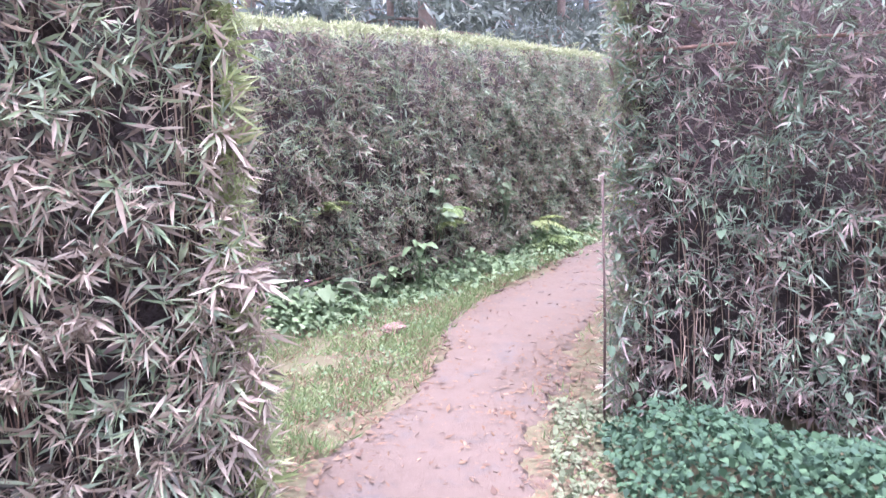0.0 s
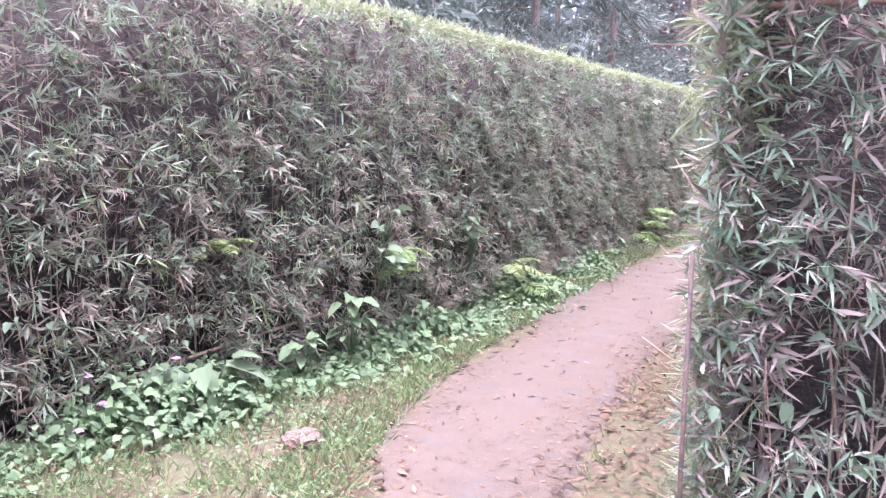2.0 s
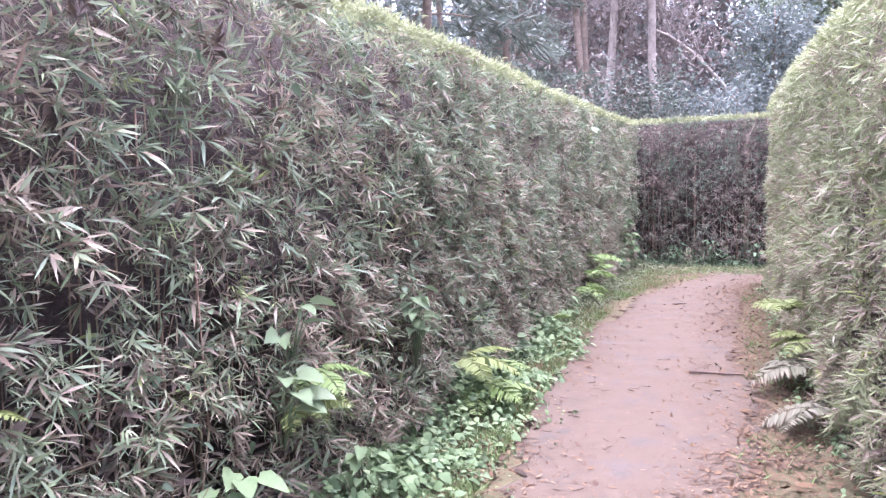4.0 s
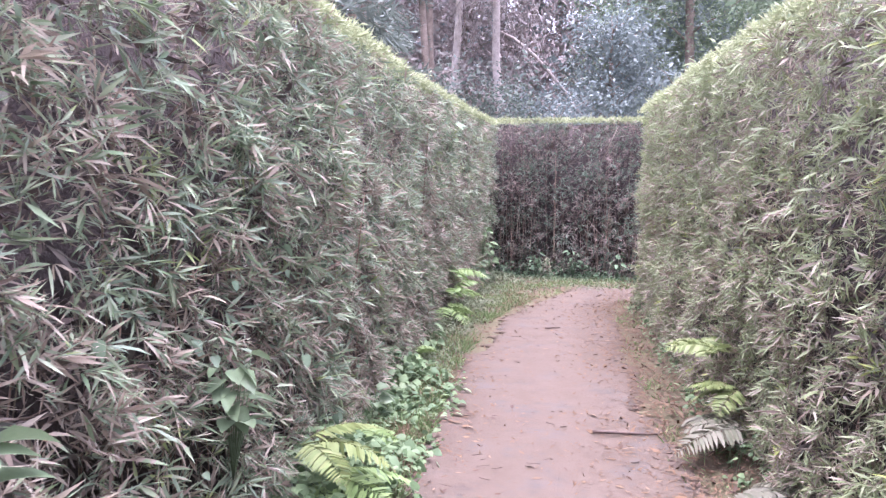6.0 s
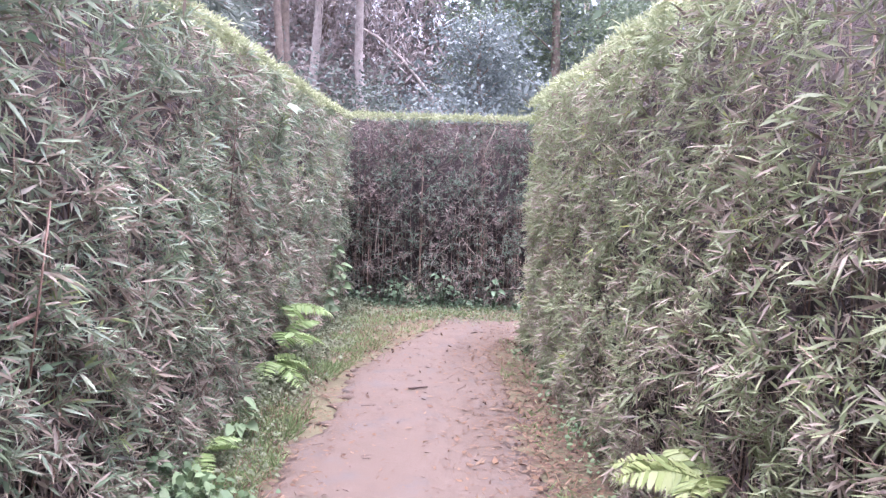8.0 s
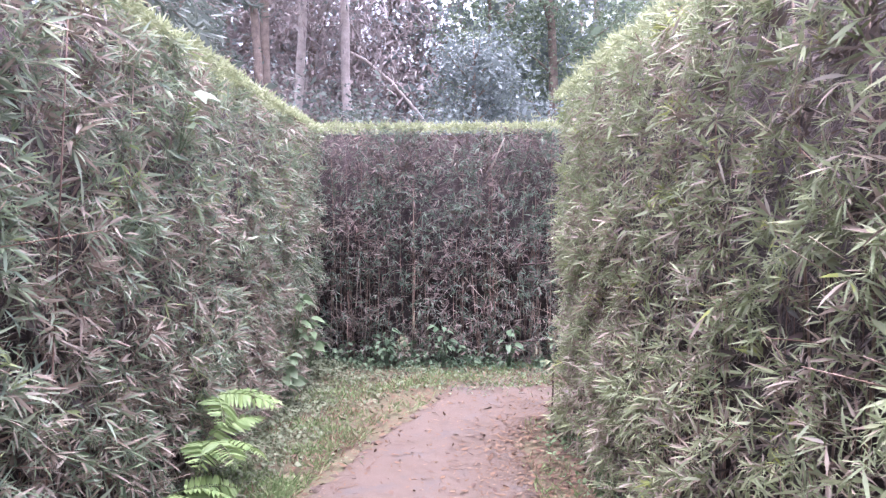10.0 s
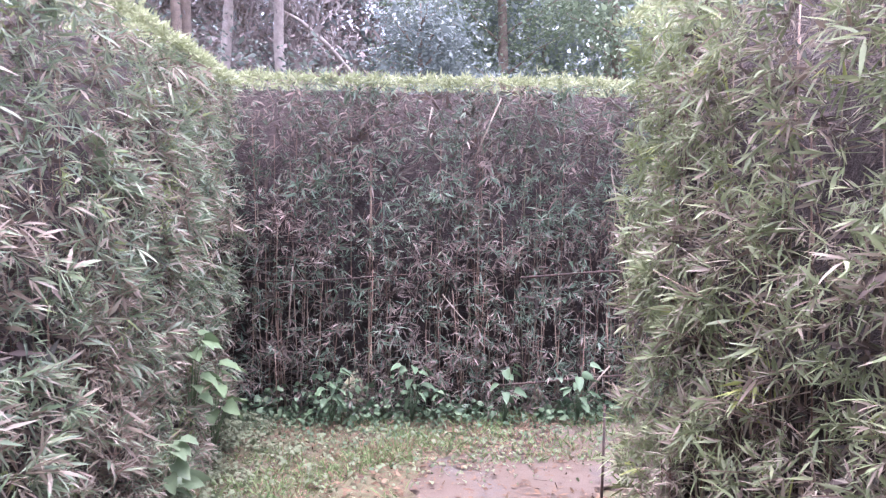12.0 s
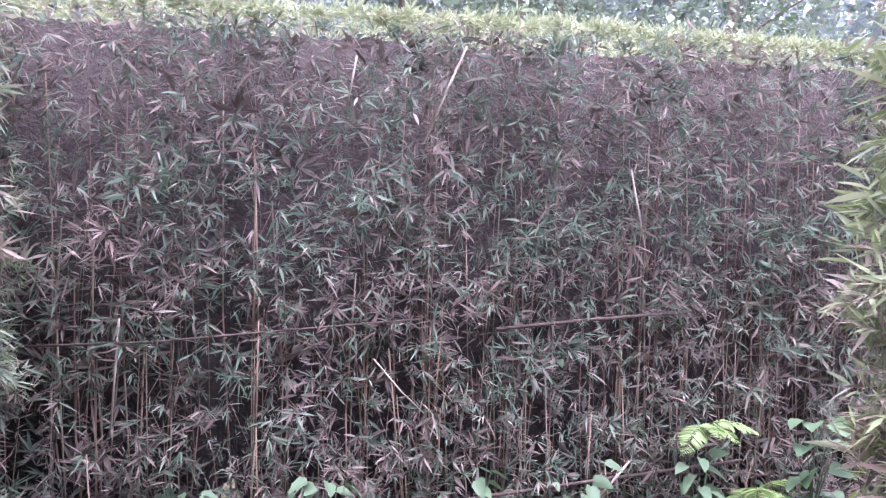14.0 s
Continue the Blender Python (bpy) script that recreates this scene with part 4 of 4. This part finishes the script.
def clod(x, y, r, seed):
    bm = bmesh.new()
    bmesh.ops.create_icosphere(bm, subdivisions=3, radius=r)
    for v in bm.verts:
        k = 1 + 0.28 * noise.noise(v.co * (2.2 / r) + Vector((seed, 0, 0))) + 0.1 * noise.noise(v.co * (7 / r))
        v.co = Vector((v.co.x * k, v.co.y * k, v.co.z * k * 0.45))
    me = bpy.data.meshes.new("earth_clod")
    bm.to_mesh(me)
    bm.free()
    me.materials.append(M_STONE)
    ob = new("earth_clod", me)
    ob.location = (x, y, r * 0.2)
    tagged(ob, "reddish-brown clod of earth at the path edge", "clod", "earth clods")


clod(0.12, 4.75, 0.10, 1)


def twigs():
    n = 220
    p = between(Line(PATH_LEFT.p[1:13]), Line(PATH_RIGHT.p[1:13]), n, -0.12, 1.12) + np.array([0, 0, 0.024])
    d = np.column_stack([rng.normal(size=(n, 2)), np.zeros(n)])
    tip = p + unit(d) * rng.uniform(0.02, 0.075, (n, 1))
    v, t = rods(p, tip, rng.uniform(0.001, 0.003, n), 5)
    tagged(new("twigs", mesh_of("twigs", v, t, M_ROD)), "small dark twigs scattered over the path", "twigs", kind="stuff")


twigs()


# ---- trees beyond the maze ----
def tree(name, x, y, height, radius, bark, leaf, label, kind, crown=(0.25, 1.0), spread=3.0, amount=9000, size=0.28, lean=0.0):
    """A tapered trunk, limbs and a crown of many small sprays along the limbs."""
    ob = root(name, (x, y, 0), label, "tree", "woodland trees")
    u = np.linspace(0, 1, 12)
    sway = np.cumsum(rng.normal(size=(12, 2)) * 0.06, axis=0) * (height / 14)
    axis = np.column_stack([sway[:, 0] + lean * u * height, sway[:, 1], u * height])
    trunk = tube(axis, radius * (1.1 - 1.0 * u) + 0.02, 10)
    limbs, tips, ways = [], [], []
    amount, size = (amount * 1.05, size * 0.88) if kind == "conifer" else (amount * 0.85, size * 0.85)
    count = 46 if kind == "conifer" else 22
    for i in range(count):
        f = crown[0] + (crown[1] - crown[0]) * ((i + rng.uniform()) / count)
        base = np.array([np.interp(f, u, axis[:, k]) for k in range(3)])
        a = i * 2.4 + rng.normal() * 0.4
        if kind == "conifer":
            reach = spread * (1.08 - f) ** 0.75 * rng.uniform(0.7, 1.15)
            rise, droop = 0.12, -0.35
        elif kind == "weeping":
            reach = spread * rng.uniform(0.45, 1.0)
            rise, droop = 0.1, -0.9
        else:
            reach = spread * rng.uniform(0.5, 1.0) * (1.15 - 0.5 * f)
            rise, droop = 0.75, -0.15
        k = np.linspace(0, 1, 6)[:, None]
        out = np.array([math.cos(a), math.sin(a), 0])
        line = base + out * reach * k + np.array([0, 0, reach]) * (rise * k + droop * k * k) + rng.normal(size=(6, 3)) * 0.05 * k * reach
        limbs.append(tube(line, np.linspace(radius * 0.22, 0.01, 6), 5))
        m = int(amount / count * reach / spread * 1.4)
        g = rng.uniform(0.12, 1.0, m) ** 0.7
        c = np.column_stack([np.interp(g, k[:, 0], line[:, q]) for q in range(3)])
        if kind == "broad":
            ball = rng.normal(size=(m, 3)) * np.array([0.22, 0.22, 0.17]) * spread
            c = c + ball * (0.35 + 0.65 * g[:, None])
        elif kind == "weeping":
            c = c + rng.normal(size=(m, 3)) * np.array([0.10, 0.10, 0.05]) * spread
            c[:, 2] -= rng.uniform(0, 1, m) * spread * 0.45
        else:
            sidew = np.array([-out[1], out[0], 0])
            c = c + sidew * (rng.normal(size=(m, 1)) * 0.16 * spread * (1.1 - f)) + rng.normal(size=(m, 3)) * 0.05
            c[:, 2] -= np.abs(rng.normal(size=m)) * 0.12
        tips.append(c)
        wd = np.tile(out, (m, 1)) * (0.8 if kind != "weeping" else 0.2) + rng.normal(size=(m, 3)) * 0.55
        wd[:, 2] -= 0.9 if kind == "weeping" else 0.25
        ways.append(wd)
    part("trunk", mesh_of("trunk", *trunk, bark, True), ob)
    for limb in limbs:
        part("limb", mesh_of("limb", *limb, bark, True), ob)
    p, d = np.concatenate(tips), np.concatenate(ways)
    ln = size * rng.lognormal(0, 0.35, len(p))
    face = np.array([0, 0, 0.7]) + rng.normal(size=(len(p), 3)) * 0.6
    v, t = slips(p, d, ln, ln * (0.17 if kind != "broad" else 0.5), face)
    part("crown", mesh_of("crown", v, t, leaf), ob, kind="stuff")
    return ob


CONIFER, BROAD = "tall dark conifer with layered branches behind the hedge", "tall broad-leaved woodland tree behind the hedge"
RUSSET = "russet-brown tree with fine hanging sprays in the wood"
SHRUB = "low dark green shrub under the trees"
# layered conifers close behind the first hedge
tree("conifer", -1.0, 16.5, 15, 0.20, M_BARK, M_NEEDLE, CONIFER, "conifer", (0.06, 1), 3.8, 19000, 0.34)
tree("conifer", -4.6, 15.5, 14, 0.11, M_BARK, M_NEEDLE, CONIFER, "conifer", (0.06, 1), 3.6, 16000, 0.34)
tree("conifer", 1.9, 20.5, 15, 0.11, M_BARK, M_NEEDLE, CONIFER, "conifer", (0.06, 1), 3.6, 16000, 0.34)
tree("conifer", 4.4, 23.0, 15, 0.11, M_BARK, M_NEEDLE, CONIFER, "conifer", (0.06, 1), 2.0, 12000, 0.20)
tree("conifer", -2.8, 22.5, 16, 0.11, M_BARK, M_NEEDLE, CONIFER, "conifer", (0.05, 1), 4.2, 20000, 0.28)
tree("conifer", -7.5, 21.0, 16, 0.11, M_BARK, M_NEEDLE, CONIFER, "conifer", (0.05, 1), 4.2, 18000, 0.28)
tree("conifer", 0.6, 28.0, 17, 0.11, M_BARK, M_NEEDLE, CONIFER, "conifer", (0.05, 1), 4.6, 18000, 0.30)
# bare-trunked pines
tree("pine", 8.3, 31.0, 22, 0.13, M_BARK, M_NEEDLE, "tall pine with a bare brown trunk behind the hedge", "weeping", (0.5, 1), 4.0, 9000, 0.3)
tree("pine", 9.0, 32.5, 22, 0.16, M_BARK, M_NEEDLE, "tall pine with a bare brown trunk behind the hedge", "weeping", (0.55, 1), 4.0, 7000, 0.3)
tree("pine", 10.9, 35.5, 23, 0.18, M_BARK_PALE, M_NEEDLE, "tall pine with a pale bare trunk behind the hedge", "weeping", (0.55, 1), 4.0, 8000, 0.3, 0.015)
tree("pine", 12.25, 34.2, 23, 0.18, M_BARK_PALE, M_RUSSET, "tall pine with a pale mottled trunk behind the hedge", "weeping", (0.36, 1), 4.5, 9000, 0.3)
tree("conifer", 6.3, 32.0, 18, 0.16, M_BARK, M_NEEDLE, CONIFER, "conifer", (0.1, 1), 3.2, 12000, 0.28)
stick("dead_branch", [(12.4, 34.3, 7.5), (13.2, 34.3, 7.2), (14.2, 34.25, 6.5), (15.3, 34.2, 5.4), (16.3, 34.2, 4.2), (17.6, 34.2, 1.6), (18.1, 34.2, 0.0)], [0.05, 0.06, 0.07, 0.07, 0.08, 0.09, 0.10], M_BARK_PALE, "long pale dead branch leaning against a pine", "branch")
# russet mass behind them
tree("russet_tree", 14.5, 43.0, 17, 0.25, M_BARK, M_RUSSET, RUSSET, "broad", (0.08, 1), 5.5, 30000, 0.24)
tree("russet_tree", 18.5, 43.5, 16, 0.25, M_BARK, M_RUSSET, RUSSET, "broad", (0.06, 1), 5.0, 26000, 0.24)
tree("russet_tree", 10.5, 44.0, 16, 0.25, M_BARK, M_RUSSET, RUSSET, "broad", (0.08, 1), 5.0, 22000, 0.26)
# shrubs and rounded trees
tree("shrub", 7.0, 28.5, 4.0, 0.10, M_BARK, M_NEEDLE, SHRUB, "broad", (0.05, 1), 2.6, 9000, 0.16)
tree("shrub", 11.0, 31.5, 4.4, 0.10, M_BARK, M_NEEDLE, SHRUB, "broad", (0.05, 1), 2.8, 9000, 0.16)
tree("shrub", 14.0, 32.0, 4.2, 0.10, M_BARK, M_BLUEISH, SHRUB, "broad", (0.05, 1), 2.8, 9000, 0.16)
tree("broadleaf_tree", 21.5, 39.5, 18, 0.13, M_BARK, M_BROAD, BROAD, "broad", (0.12, 1), 3.8, 20000, 0.18)
tree("conifer", 3.2, 31.0, 18, 0.11, M_BARK, M_NEEDLE, CONIFER, "conifer", (0.05, 1), 4.6, 14000, 0.30)
tree("conifer", -5.5, 27.0, 18, 0.11, M_BARK, M_NEEDLE, CONIFER, "conifer", (0.05, 1), 4.6, 14000, 0.30)
tree("broadleaf_tree", 17.8, 34.0, 8.4, 0.2, M_BARK, M_BLUEISH, "rounded grey-green tree in the wood behind the hedge", "broad", (0.1, 0.95), 3.0, 20000, 0.17)
tree("broadleaf_tree", 20.6, 33.0, 5.6, 0.2, M_BARK, M_BLUEISH, "rounded grey-green tree in the wood behind the hedge", "broad", (0.1, 0.95), 2.8, 14000, 0.17)
tree("broadleaf_tree", 24.0, 37.5, 20, 0.28, M_BARK, M_BROAD, BROAD, "broad", (0.25, 1), 4.6, 24000, 0.19)
tree("broadleaf_tree", 26.0, 31.0, 17, 0.28, M_BARK, M_BROAD, BROAD, "broad", (0.15, 1), 4.6, 24000, 0.19)
tree("broadleaf_tree", 26.0, 24.0, 15, 0.28, M_BARK, M_BROAD, BROAD, "broad", (0.15, 1), 4.4, 20000, 0.19)
tree("broadleaf_tree", 24.5, 17.0, 11, 0.28, M_BARK, M_BROAD, BROAD, "broad", (0.15, 1), 4.2, 18000, 0.19)


def far_wood():
    """The wood beyond: many far trunks and crowns as one mass."""
    pieces, trunks = [], []
    for i in range(210):
        a, r = radians(rng.uniform(-75, 100)), rng.uniform(46, 80)
        x, y = math.sin(a) * r, math.cos(a) * r + 4
        h = rng.uniform(15, 24)
        if 26.5 < math.degrees(a) < 31.5:
            h *= 0.62
        m = 460
        c = rng.normal(size=(m, 3)) * np.array([2.4, 2.4, h * 0.24]) + np.array([x, y, h * 0.48])
        c[:, 2] = np.abs(c[:, 2])
        ln = rng.lognormal(-0.25, 0.3, m)
        pieces.append(slips(c, rng.normal(size=(m, 3)), ln, ln * 0.6, rng.normal(size=(m, 3))))
        trunks.append(rods(np.array([[x, y, -0.1]]), np.array([[x + rng.normal() * 0.3, y, h * 0.9]]), 0.22, 6))
    ob = root("woodland", (0, 0, 0), "dense mixed woodland far behind the maze", "woodland", kind="stuff")
    part("crowns", mesh_of("crowns", *joined(*pieces), M_BLUEISH), ob, kind="stuff")
    part("trunks", mesh_of("trunks", *joined(*trunks), M_BARK), ob, kind="stuff")


far_wood()
tree("broadleaf_tree", 29.0, 36.0, 20, 0.28, M_BARK, M_BROAD, BROAD, "broad", (0.2, 1), 5.0, 20000, 0.22)
